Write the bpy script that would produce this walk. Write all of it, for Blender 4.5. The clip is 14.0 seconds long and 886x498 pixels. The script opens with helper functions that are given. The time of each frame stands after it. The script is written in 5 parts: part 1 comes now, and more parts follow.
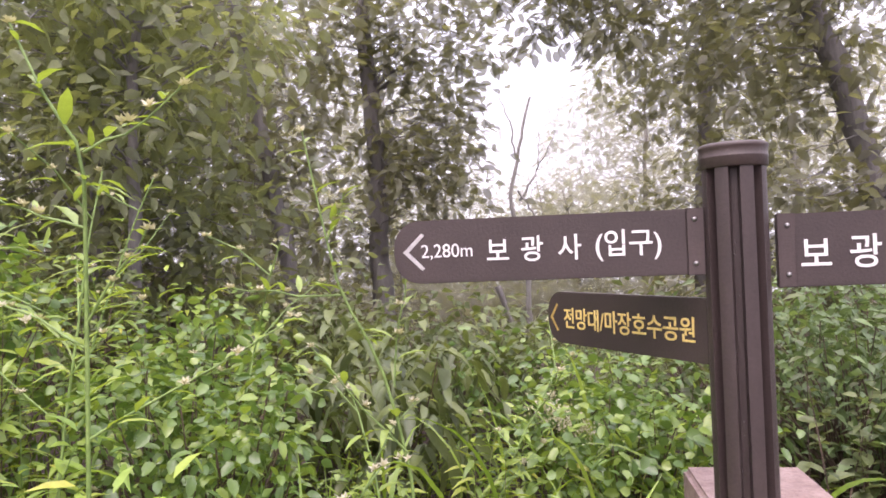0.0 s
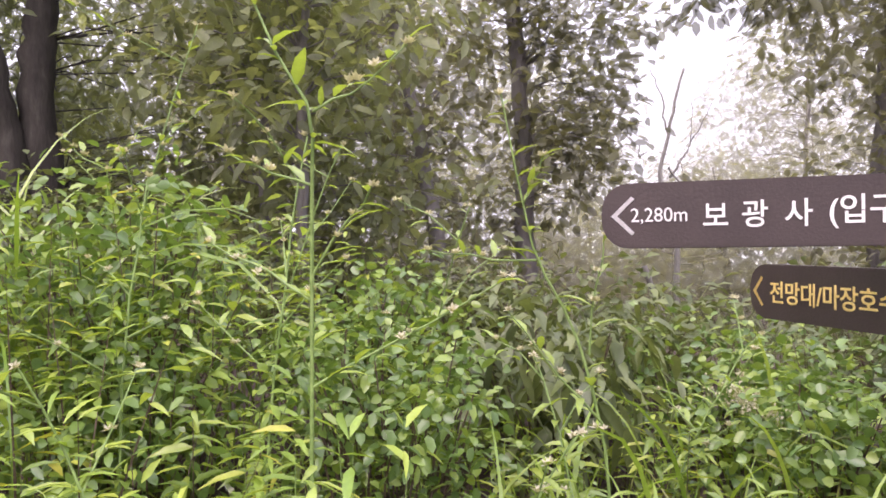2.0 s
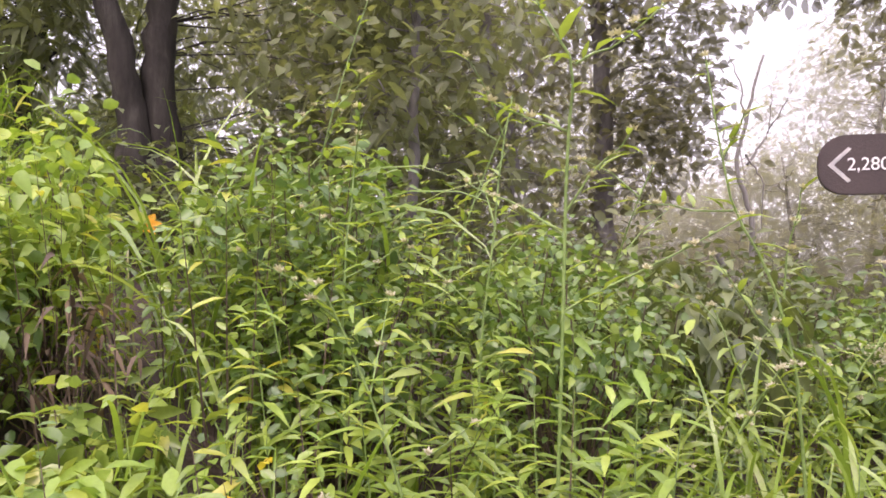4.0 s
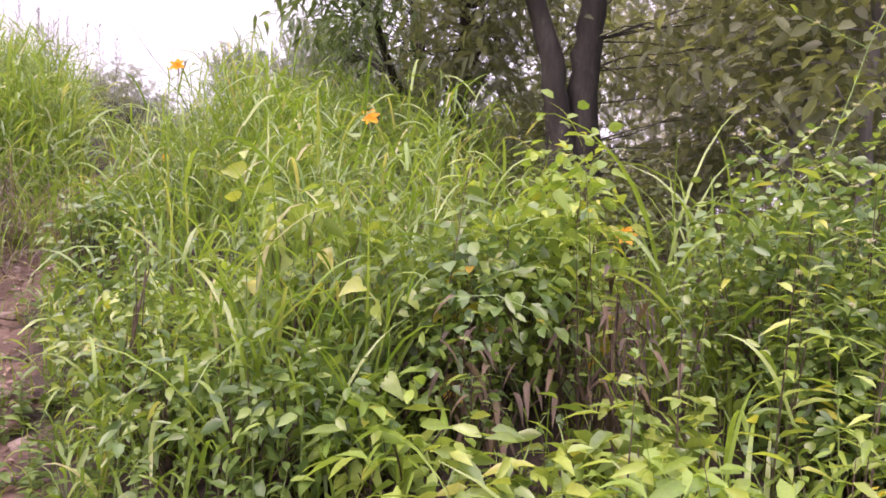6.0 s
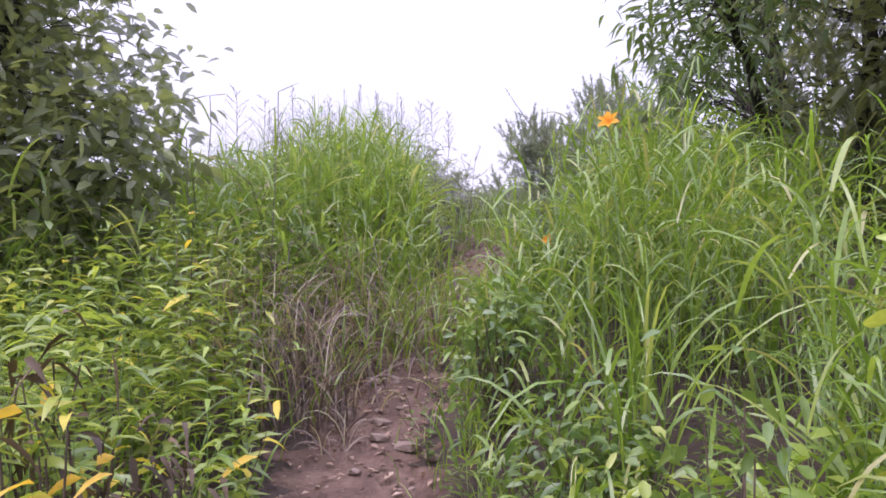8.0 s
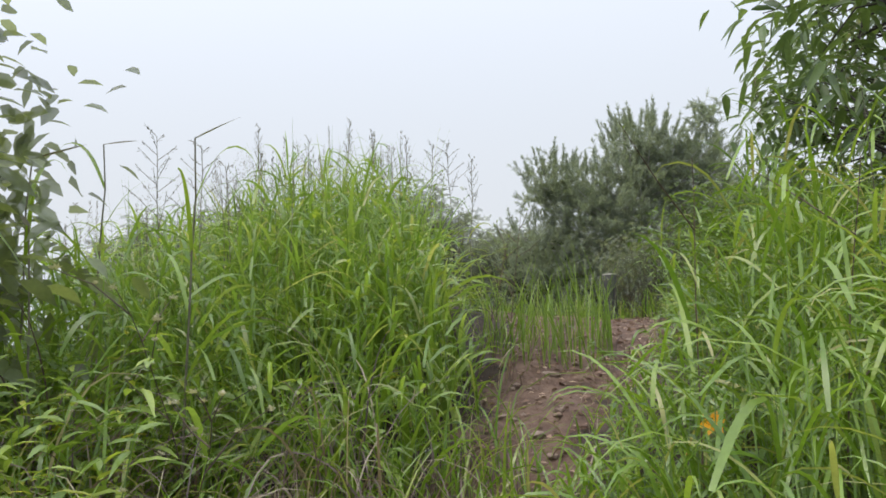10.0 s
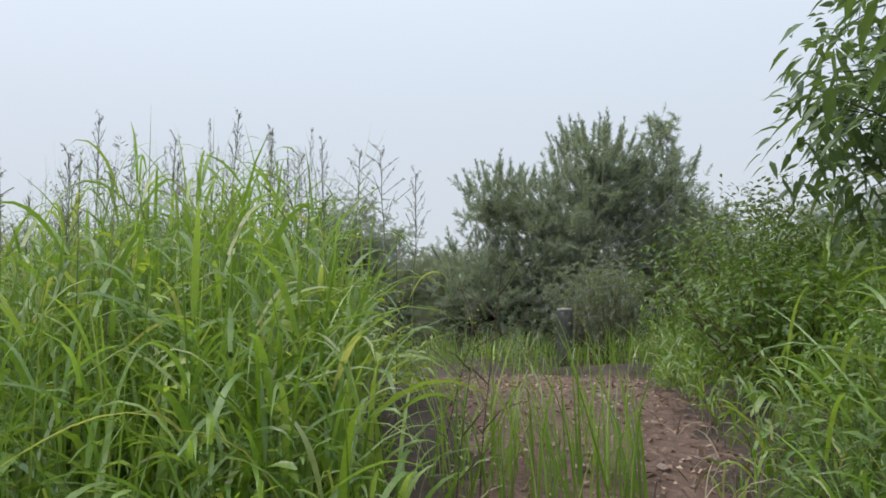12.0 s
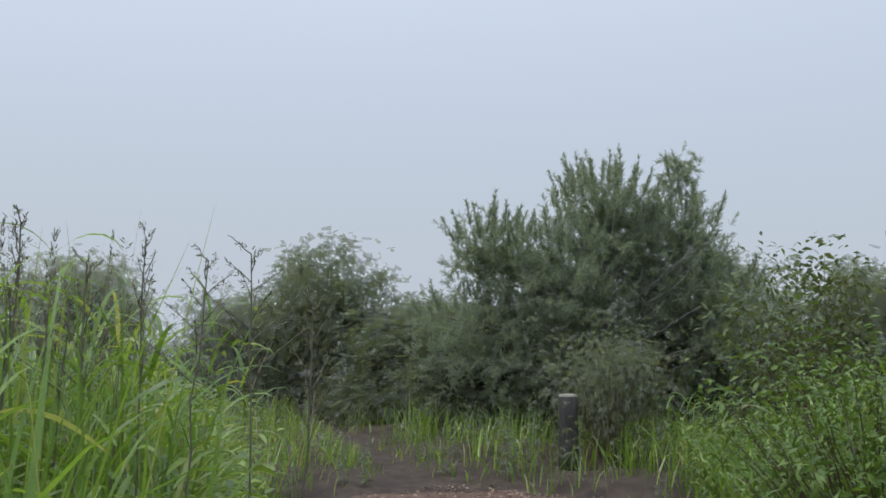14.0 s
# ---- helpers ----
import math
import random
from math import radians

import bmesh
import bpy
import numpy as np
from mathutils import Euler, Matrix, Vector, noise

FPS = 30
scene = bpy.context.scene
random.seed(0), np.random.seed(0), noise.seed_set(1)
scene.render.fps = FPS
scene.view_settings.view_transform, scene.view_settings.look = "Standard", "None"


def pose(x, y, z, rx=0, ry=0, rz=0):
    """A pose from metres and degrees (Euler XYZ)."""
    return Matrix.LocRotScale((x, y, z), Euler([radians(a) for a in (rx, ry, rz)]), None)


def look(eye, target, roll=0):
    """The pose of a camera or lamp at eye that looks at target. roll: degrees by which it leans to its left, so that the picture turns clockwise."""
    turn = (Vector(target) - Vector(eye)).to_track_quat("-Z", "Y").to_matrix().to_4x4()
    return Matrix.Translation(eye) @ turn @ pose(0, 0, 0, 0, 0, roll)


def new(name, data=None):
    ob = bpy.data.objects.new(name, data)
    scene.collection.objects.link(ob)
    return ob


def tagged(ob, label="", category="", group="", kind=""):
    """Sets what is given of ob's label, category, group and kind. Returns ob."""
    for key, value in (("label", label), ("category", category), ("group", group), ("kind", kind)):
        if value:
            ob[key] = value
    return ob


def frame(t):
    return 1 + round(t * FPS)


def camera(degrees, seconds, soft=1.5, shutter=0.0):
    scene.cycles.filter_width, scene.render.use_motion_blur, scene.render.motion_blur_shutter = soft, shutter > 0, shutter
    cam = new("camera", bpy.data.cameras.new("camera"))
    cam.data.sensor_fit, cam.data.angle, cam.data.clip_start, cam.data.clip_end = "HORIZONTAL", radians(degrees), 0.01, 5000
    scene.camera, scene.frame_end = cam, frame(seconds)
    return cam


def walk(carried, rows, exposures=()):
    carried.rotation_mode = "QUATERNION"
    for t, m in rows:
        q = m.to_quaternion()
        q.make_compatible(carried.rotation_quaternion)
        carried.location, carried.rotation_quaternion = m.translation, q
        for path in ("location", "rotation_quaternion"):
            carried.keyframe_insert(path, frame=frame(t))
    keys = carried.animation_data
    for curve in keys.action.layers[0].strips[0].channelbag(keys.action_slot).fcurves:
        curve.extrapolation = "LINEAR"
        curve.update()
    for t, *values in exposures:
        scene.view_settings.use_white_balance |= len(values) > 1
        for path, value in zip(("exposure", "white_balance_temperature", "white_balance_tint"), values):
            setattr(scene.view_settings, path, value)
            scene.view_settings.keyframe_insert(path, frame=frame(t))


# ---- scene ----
# ------------------------------------------------------------ camera and walk
cam = camera(63.4, 14.0, soft=1.7)
PATH = [
    (0, (-0.028, 0.022, 1.449), (0.011, 2.022, 1.47), -2.2),
    (0.5, (-0.074, 0.022, 1.448), (-0.032, 2.021, 1.463), -2.6),
    (1.5, (-0.18, 0.032, 1.436), (-0.419, 2.017, 1.429), -1.7),
    (2, (-0.198, 0.037, 1.417), (-0.521, 2.01, 1.39), -1.0),
    (4.3, (-0.652, -0.245, 1.3), (-1.141, 1.693, 1.246), 0.4),
    (4.5, (-0.672, -0.248, 1.305), (-1.23, 1.672, 1.252), 0.9),
    (5, (-0.764, -0.295, 1.318), (-1.528, 1.552, 1.269), 1.7),
    (5.5, (-0.911, -0.425, 1.31), (-1.938, 1.29, 1.266), 2.0),
    (6, (-1.108, -0.625, 1.346), (-2.362, 0.932, 1.283), 2.2),
    (6.5, (-1.303, -0.73, 1.33), (-2.753, 0.646, 1.278), 1.8),
    (7, (-1.649, -0.711, 1.331), (-3.24, 0.5, 1.313), 1.3),
    (7.5, (-2.029, -0.66, 1.339), (-3.713, 0.42, 1.341), 0.4),
    (8, (-2.514, -0.534, 1.495), (-4.244, 0.464, 1.593), -0.2),
    (8.5, (-3.045, -0.28, 1.546), (-4.8, 0.657, 1.755), 0.3),
    (8.7, (-3.245, -0.19, 1.65), (-5.003, 0.733, 1.892), 0.0),
    (10.8, (-4.87, 0.633, 2.222), (-6.566, 1.681, 2.375), -2.2),
    (11, (-4.977, 0.692, 2.264), (-6.659, 1.762, 2.426), -2.2),
    (11.5, (-5.467, 0.93, 2.336), (-7.106, 2.063, 2.513), -0.9),
    (12, (-5.849, 1.21, 2.482), (-7.469, 2.363, 2.694), -0.7),
    (12.5, (-6.316, 1.477, 2.681), (-7.931, 2.632, 2.921), -0.2),
    (13, (-6.608, 1.787, 2.878), (-8.23, 2.924, 3.152), 0.4),
    (13.5, (-6.898, 2.143, 3.066), (-8.524, 3.27, 3.365), 0.6),
    (14, (-7.204, 2.43, 3.18), (-8.812, 3.587, 3.457), 0.7),
]
walk(cam, [(t, look(eye, target, roll)) for t, eye, target, roll in PATH],
     exposures=[(0.0, 0.6, 6700, 33), (3.5, 0.52, 6850, 34), (5.0, 0.5, 7000, 40), (6.0, 0.5, 6800, 44), (6.6, 0.42, 6100, 48), (7.5, 0.24, 5650, 48), (8.7, 0.02, 6750, 19),
                (10.8, -0.3, 6450, 10), (12.5, -0.43, 6300, 9), (14.0, -0.68, 6100, 9)])

# ------------------------------------------------------------ sky, sun
world = bpy.data.worlds.new("overcast")
scene.world = world
world.use_nodes = True
wn, wl = world.node_tree.nodes, world.node_tree.links
wn.clear()
sky = wn.new("ShaderNodeTexSky")
sky.sky_type, sky.sun_disc = "NISHITA", False
sky.sun_elevation, sky.sun_rotation = radians(50), radians(200)
sky.dust_density, sky.air_density = 6.0, 1.0
b1, b2, add, wout = (wn.new("ShaderNodeBackground"), wn.new("ShaderNodeBackground"),
                     wn.new("ShaderNodeAddShader"), wn.new("ShaderNodeOutputWorld"))
b1.inputs["Strength"].default_value = 0.05
b2.inputs["Color"].default_value = (0.86, 0.92, 1.0, 1)       # the cloud that the hill stands in
wl.new(sky.outputs[0], b1.inputs[0])
wl.new(b1.outputs[0], add.inputs[0])
wc, wz, wp, wg = (wn.new("ShaderNodeTexCoord"), wn.new("ShaderNodeSeparateXYZ"), wn.new("ShaderNodeMath"), wn.new("ShaderNodeMath"))
wp.operation, wp.inputs[1].default_value, wp.use_clamp = "POWER", 3.0, True      # an overcast sky is brightest overhead
wg.operation, wg.inputs[1].default_value, wg.inputs[2].default_value = "MULTIPLY_ADD", 2.0, 0.92
wl.new(wc.outputs["Generated"], wz.inputs[0])
wl.new(wz.outputs[2], wp.inputs[0])
wl.new(wp.outputs[0], wg.inputs[0])
wl.new(wg.outputs[0], b2.inputs["Strength"])
wl.new(b2.outputs[0], add.inputs[1])
wl.new(add.outputs[0], wout.inputs[0])

sun = new("sun", bpy.data.lights.new("sun", "SUN"))
sun.data.energy, sun.data.angle, sun.data.color = 1.5, radians(40), (1.0, 0.97, 0.92)
sun.matrix_world = look((-4, -9, 16), (-3, 1, 0))

# ------------------------------------------------------------ mesh tools
RNG = np.random.default_rng(11)
UP = np.array([0.0, 0.0, 1.0])


def quads(name, verts, faces, mat, smooth=True):
    """A mesh from arrays: verts (n,3), faces (m,4) or (m,3)."""
    verts, faces = np.asarray(verts, np.float32), np.asarray(faces, np.int32)
    me = bpy.data.meshes.new(name)
    k = faces.shape[1]
    me.vertices.add(len(verts))
    me.vertices.foreach_set("co", verts.ravel())
    me.loops.add(faces.size)
    me.loops.foreach_set("vertex_index", faces.ravel())
    me.polygons.add(len(faces))
    me.polygons.foreach_set("loop_start", np.arange(0, faces.size, k, dtype=np.int32))
    me.polygons.foreach_set("use_smooth", np.full(len(faces), smooth))
    me.update(calc_edges=True)
    me.materials.append(mat)
    return me


def link(name, me, parent=None, label=""):
    ob = new(name, me)
    if parent is not None:
        ob.parent = parent
    return tagged(ob, label)


def part(name, bm, mat, parent=None, label="", smooth=False):
    me = bpy.data.meshes.new(name)
    bmesh.ops.recalc_face_normals(bm, faces=bm.faces)
    bm.to_mesh(me)
    bm.free()
    for p in me.polygons:
        p.use_smooth = smooth
    me.materials.append(mat)
    return link(name, me, parent, label)


def empty(name, place, label, category, group="", turn=0.0):
    ob = new(name)
    ob.matrix_basis = pose(*place, 0, 0, turn)
    return tagged(ob, label, category, group)


def unit(v):
    return v / np.maximum(np.linalg.norm(v, axis=-1, keepdims=True), 1e-6)


def join(pieces):
    """Joins (verts, faces) pairs."""
    vs, fs, n = [], [], 0
    for v, f in pieces:
        vs.append(v)
        fs.append(f + n)
        n += len(v)
    return np.concatenate(vs), np.concatenate(fs)


def blades(base, height, az, tilt, bend, width, seg=5):
    """Curved tapering grass blades. base (n,3); the rest (n,)."""
    n = len(base)
    out = np.stack([np.cos(az), np.sin(az), np.zeros(n)], 1)
    side0 = np.stack([-np.sin(az), np.cos(az), np.zeros(n)], 1)
    tw = RNG.uniform(-0.9, 0.9, n)
    p, rings = base.copy(), []
    for k in range(seg + 1):
        u = k / seg
        th = tilt + bend * 1.12 * u ** 2.1
        w = width * (0.55 + 0.45 * min(1, u * 3)) * max(1 - u ** 2.2, 0.03) * 0.5
        nrm = out * np.cos(th)[:, None] - UP * np.sin(th)[:, None]
        a = tw * (0.4 + u)
        side = side0 * np.cos(a)[:, None] + nrm * np.sin(a)[:, None]
        rings.append(np.stack([p - side * w[:, None], p + side * w[:, None]], 1))
        step = (height / seg)[:, None]
        p = p + step * (out * np.sin(th)[:, None] + UP * np.cos(th)[:, None])
    v = np.stack(rings, 1).reshape(n, -1, 3)
    m = v.shape[1]
    f0 = np.array([[2 * k, 2 * k + 1, 2 * k + 3, 2 * k + 2] for k in range(seg)])
    return v.reshape(-1, 3), (f0[None] + (np.arange(n) * m)[:, None, None]).reshape(-1, 4)


FINE = (np.array([0, .26, .66, 1.0]), np.array([.06, .42, .42, .02]))
LANCE = (np.array([0, .25, .6, 1.0]), np.array([.06, .48, .4, .015]))
ROUND = (np.array([0, .28, .72, 1.0]), np.array([.1, .48, .45, .06]))
HEART = (np.array([0, .08, .3, .65, 1.0]), np.array([.25, .46, .5, .3, .02]))
FAR = (np.array([0, 1.0]), np.array([.42, .24]))
THIN = (np.array([0, 1.0]), np.array([.5, .2]))
ROUGH = (np.array([0, .45, 1.0]), np.array([.08, .5, .04]))


def leaves(base, along, up, length, width, shape=FINE, droop=0.25, fold=0.18):
    """Leaves folded along the midrib. base, along, up (n,3); length, width (n,)."""
    n = len(base)
    along = unit(along)
    side = unit(np.cross(along, up))
    nrm = np.cross(side, along)
    us, hw = shape
    rings = []
    for u, h in zip(us, hw):
        c = base + along * (length * u)[:, None] - UP * (length * droop * u * u)[:, None]
        s = side * (width * h)[:, None]
        r = nrm * (width * h * fold * 2)[:, None]
        rings.append(np.stack([c - s + r, c, c + s + r], 1))
    v = np.stack(rings, 1).reshape(n, -1, 3)
    k = len(us)
    f0 = np.array([[3 * i + j, 3 * i + j + 1, 3 * i + j + 4, 3 * i + j + 3] for i in range(k - 1) for j in (0, 1)])
    return v.reshape(-1, 3), (f0[None] + (np.arange(n) * 3 * k)[:, None, None]).reshape(-1, 4)


def tube(points, radii, sides=6):
    """A tapered tube along points."""
    p, r = np.asarray(points, float), np.asarray(radii, float)
    d = unit(np.gradient(p, axis=0))
    ref = np.where(np.abs(d[:, 2:3]) > .9, np.array([[1., 0, 0]]), np.array([[0., 0, 1]]))
    a = unit(np.cross(d, ref))
    b = np.cross(d, a)
    ang = np.arange(sides) * 2 * np.pi / sides
    v = p[:, None] + r[:, None, None] * (np.cos(ang)[None, :, None] * a[:, None] + np.sin(ang)[None, :, None] * b[:, None])
    f = [[i * sides + j, i * sides + (j + 1) % sides, (i + 1) * sides + (j + 1) % sides, (i + 1) * sides + j]
         for i in range(len(p) - 1) for j in range(sides)]
    return v.reshape(-1, 3), np.array(f)


def wander(a, b, n, amount):
    """A bent line from a to b."""
    a, b = np.asarray(a, float), np.asarray(b, float)
    u = np.linspace(0, 1, n)[:, None]
    k = RNG.normal(0, amount, (n, 3))
    k = np.cumsum(k, 0)
    k -= k[0] + (k[-1] - k[0]) * u
    return a + (b - a) * u + k


# ------------------------------------------------------------ materials
def nodes_of(name):
    m = bpy.data.materials.new(name)
    m.use_nodes = True
    t = m.node_tree
    return m, t.nodes, t.links, t.nodes["Principled BSDF"]


def noise_tex(n, scale, detail=4.0, rough=.6):
    x = n.new("ShaderNodeTexNoise")
    x.inputs["Scale"].default_value, x.inputs["Detail"].default_value, x.inputs["Roughness"].default_value = scale, detail, rough
    return x


def coord(n, l, tex):
    c = n.new("ShaderNodeTexCoord")
    l.new(c.outputs["Object"], tex.inputs["Vector"])


def ramp(n, stops):
    r = n.new("ShaderNodeValToRGB")
    e = r.color_ramp.elements
    while len(e) < len(stops):
        e.new(0.5)
    for x, (pos, col) in zip(e, stops):
        x.position, x.color = pos, (*col, 1)
    return r


def leaf_mat(name, stops, trans=.35, rough=.42, spec=.5, blotch=.35, clear=0.0):
    """Leaf: the tint varies from leaf to leaf and in soft blotches; light passes through."""
    m, n, l, p = nodes_of(name)
    g = n.new("ShaderNodeNewGeometry")
    r = ramp(n, stops)
    l.new(g.outputs["Random Per Island"], r.inputs[0])
    big, small = noise_tex(n, 2.2, 3), noise_tex(n, 60, 3)
    coord(n, l, big)
    coord(n, l, small)
    mul = n.new("ShaderNodeMath")
    mul.operation = "MULTIPLY_ADD"
    l.new(big.outputs[0], mul.inputs[0])
    mul.inputs[1].default_value, mul.inputs[2].default_value = blotch * 2, 1 - blotch
    mul2 = n.new("ShaderNodeMath")
    mul2.operation = "MULTIPLY_ADD"
    l.new(small.outputs[0], mul2.inputs[0])
    mul2.inputs[1].default_value, mul2.inputs[2].default_value = .5, .75
    mm = n.new("ShaderNodeMath")
    mm.operation = "MULTIPLY"
    l.new(mul.outputs[0], mm.inputs[0])
    l.new(mul2.outputs[0], mm.inputs[1])
    mx = n.new("ShaderNodeMix")
    mx.data_type, mx.blend_type = "RGBA", "MULTIPLY"
    mx.inputs[0].default_value = 1
    l.new(r.outputs[0], mx.inputs[6])
    l.new(mm.outputs[0], mx.inputs[7])
    l.new(mx.outputs[2], p.inputs["Base Color"])
    p.inputs["Roughness"].default_value, p.inputs["Specular IOR Level"].default_value = rough, spec
    tr = n.new("ShaderNodeBsdfTranslucent")
    warm = n.new("ShaderNodeMix")
    warm.data_type, warm.blend_type = "RGBA", "MULTIPLY"
    warm.inputs[0].default_value = 1
    warm.inputs[7].default_value = (1.35, 1.3, .6, 1)
    l.new(mx.outputs[2], warm.inputs[6])
    l.new(warm.outputs[2], tr.inputs["Color"])
    mix = n.new("ShaderNodeMixShader")
    mix.inputs[0].default_value = trans
    l.new(p.outputs[0], mix.inputs[1])
    l.new(tr.outputs[0], mix.inputs[2])
    last = mix
    if clear:                                             # part see-through, to pale the crown as fog haze would
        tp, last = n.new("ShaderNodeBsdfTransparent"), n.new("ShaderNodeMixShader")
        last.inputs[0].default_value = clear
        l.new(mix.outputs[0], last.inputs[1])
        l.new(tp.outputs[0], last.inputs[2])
    l.new(last.outputs[0], n["Material Output"].inputs[0])
    return m


def solid_mat(name, stops, scale=8.0, rough=.7, bump=.3, bscale=40.0, spec=.4, metal=0.0, stretch=None):
    """Opaque matter: noise between colours, with fine relief."""
    m, n, l, p = nodes_of(name)
    a, b = noise_tex(n, scale, 6, .65), noise_tex(n, bscale, 5, .6)
    c = n.new("ShaderNodeTexCoord")
    mp = n.new("ShaderNodeMapping")
    mp.inputs["Scale"].default_value = stretch or (1, 1, 1)
    l.new(c.outputs["Object"], mp.inputs[0])
    l.new(mp.outputs[0], a.inputs["Vector"])
    l.new(mp.outputs[0], b.inputs["Vector"])
    r = ramp(n, stops)
    l.new(a.outputs[0], r.inputs[0])
    fine = n.new("ShaderNodeMath")
    fine.operation = "MULTIPLY_ADD"
    fine.inputs[1].default_value, fine.inputs[2].default_value = .7, .65
    l.new(b.outputs[0], fine.inputs[0])
    mx = n.new("ShaderNodeMix")
    mx.data_type, mx.blend_type = "RGBA", "MULTIPLY"
    mx.inputs[0].default_value = 1
    l.new(r.outputs[0], mx.inputs[6])
    l.new(fine.outputs[0], mx.inputs[7])
    l.new(mx.outputs[2], p.inputs["Base Color"])
    bp = n.new("ShaderNodeBump")
    bp.inputs["Strength"].default_value, bp.inputs["Distance"].default_value = bump, .02
    l.new(b.outputs[0], bp.inputs["Height"])
    l.new(bp.outputs[0], p.inputs["Normal"])
    p.inputs["Roughness"].default_value, p.inputs["Specular IOR Level"].default_value = rough, spec
    p.inputs["Metallic"].default_value = metal
    return m


G = lambda *c: c
M_GRASS = leaf_mat("grass_blade", [(0, G(.12, .22, .03)), (.5, G(.19, .31, .045)), (.85, G(.27, .38, .075)), (1, G(.42, .40, .18))], .4, .26, .8)
M_BROAD = leaf_mat("broad_blade", [(0, G(.14, .24, .036)), (.6, G(.235, .35, .056)), (1, G(.33, .43, .12))], .4, .24, .8)
M_DRY = leaf_mat("dry_blade", [(0, G(.10, .07, .07)), (.45, G(.2, .145, .135)), (.75, G(.34, .27, .22)), (.9, G(.5, .44, .32)), (1, G(.24, .27, .1))], .3, .55)
M_SEED = leaf_mat("seed_head", [(0, G(.10, .10, .07)), (1, G(.22, .2, .14))], .2, .7)
M_HERB = leaf_mat("herb_leaf", [(0, G(.13, .21, .045)), (.5, G(.23, .33, .07)), (.9, G(.35, .44, .09)), (1, G(.48, .47, .09))], .38, .26, .75)
M_LIME = leaf_mat("lime_leaf", [(0, G(.19, .31, .06)), (.6, G(.29, .42, .08)), (.92, G(.38, .48, .09)), (1, G(.48, .48, .08))], .42, .38)
M_SHRUB = leaf_mat("shrub_leaf", [(0, G(.09, .17, .05)), (.6, G(.16, .26, .06)), (1, G(.26, .36, .07))], .35, .28, .7)
M_YELLOW = leaf_mat("yellowed_leaf", [(0, G(.48, .46, .07)), (.6, G(.66, .56, .07)), (1, G(.68, .44, .06))], .4, .5)
# dim tones: the wood's shade is put into the leaf colour
M_DIM = leaf_mat("dimmed_leaf", [(0, G(.085, .115, .05)), (.6, G(.13, .165, .065)), (1, G(.18, .22, .08))], .35, .4)
# fog haze over the wood is put into M_DARK and M_OVAL: greyed, see-through
M_DARK = leaf_mat("hazed_forest_leaf", [(0, G(.12, .12, .085)), (.6, G(.165, .17, .115)), (1, G(.23, .24, .15))], .5, .42, .5, .35, .25)
M_CHEST = leaf_mat("chestnut_leaf", [(0, G(.08, .13, .055)), (.6, G(.12, .18, .075)), (1, G(.17, .25, .1))], .42, .33, .5, .35)
M_OVAL = leaf_mat("hazed_oval_leaf", [(0, G(.14, .16, .095)), (.6, G(.2, .23, .125)), (1, G(.27, .31, .155))], .52, .36, .5, .35, .22)
# M_PALE, M_FOG, M_HAZE: distance haze held in pale, half see-through leaf tones
M_PALE = leaf_mat("haze_paled_leaf", [(0, G(.26, .26, .22)), (1, G(.34, .35, .29))], .5, .5, .4, .3, .55)
M_FOG = leaf_mat("fog_hazed_leaf", [(0, G(.14, .165, .125)), (.7, G(.19, .22, .17)), (1, G(.25, .29, .22))], .5, .42, .5, .3, .55)
M_HAZE = leaf_mat("mist_paled_leaf", [(0, G(.23, .26, .23)), (1, G(.31, .345, .31))], .4, .45, .4, .2, .6)
# pine and young tree: haze kept in the grey, partly see-through leaf colour
M_CANDLE = leaf_mat("hazed_pine_candle", [(0, G(.2, .24, .21)), (1, G(.29, .34, .29))], .45, .45, .5, .15, .15)
M_NEEDLE = leaf_mat("hazed_pine_needle", [(0, G(.22, .26, .23)), (.7, G(.28, .33, .29)), (1, G(.34, .39, .34))], .5, .45, .5, .15, .35)
M_BUSHTREE = leaf_mat("hazed_young_tree_leaf", [(0, G(.13, .16, .09)), (.6, G(.19, .23, .12)), (1, G(.26, .31, .15))], .5, .34, .5, .35, .12)
# bank growth in a darker green that carries shade in its colour
M_FERN = leaf_mat("shaded_bank_leaf", [(0, G(.08, .14, .03)), (.6, G(.12, .2, .04)), (1, G(.2, .29, .06))], .35, .36)
# a little greyer than M_GRASS: mist over the mound is put into the colour
M_MOUND = leaf_mat("mound_blade", [(0, G(.13, .22, .045)), (.5, G(.2, .32, .07)), (.85, G(.28, .39, .1)), (1, G(.4, .41, .2))], .48, .25, .8)
M_STEM = solid_mat("green_stem", [(.3, G(.12, .2, .05)), (.7, G(.22, .32, .1))], 20, .5, .1)
M_DEADSTEM = solid_mat("brown_stem", [(.3, G(.06, .04, .03)), (.7, G(.14, .10, .07))], 20, .8, .2)
M_BARK = solid_mat("bark", [(.3, G(.022, .019, .017)), (.55, G(.045, .039, .034)), (.75, G(.085, .078, .068))], 9, .85, .9, 30, .3, 0, (1, 1, .25))
M_LITTER = leaf_mat("dead_leaf", [(0, G(.10, .06, .045)), (.5, G(.24, .15, .11)), (.85, G(.38, .26, .19)), (1, G(.5, .38, .28))], .1, .7)
# next two barks: lighter steps of M_BARK that hold the haze by distance
M_MIDBARK = solid_mat("part_hazed_bark", [(.3, G(.11, .103, .1)), (.55, G(.17, .16, .155)), (.75, G(.24, .23, .22))], 9, .85, .9, 30, .3, 0, (1, 1, .25))
M_GREYBARK = solid_mat("grey_hazed_bark", [(.3, G(.22, .21, .2)), (.7, G(.34, .33, .31))], 9, .85, .6, 30, .3, 0, (1, 1, .25))
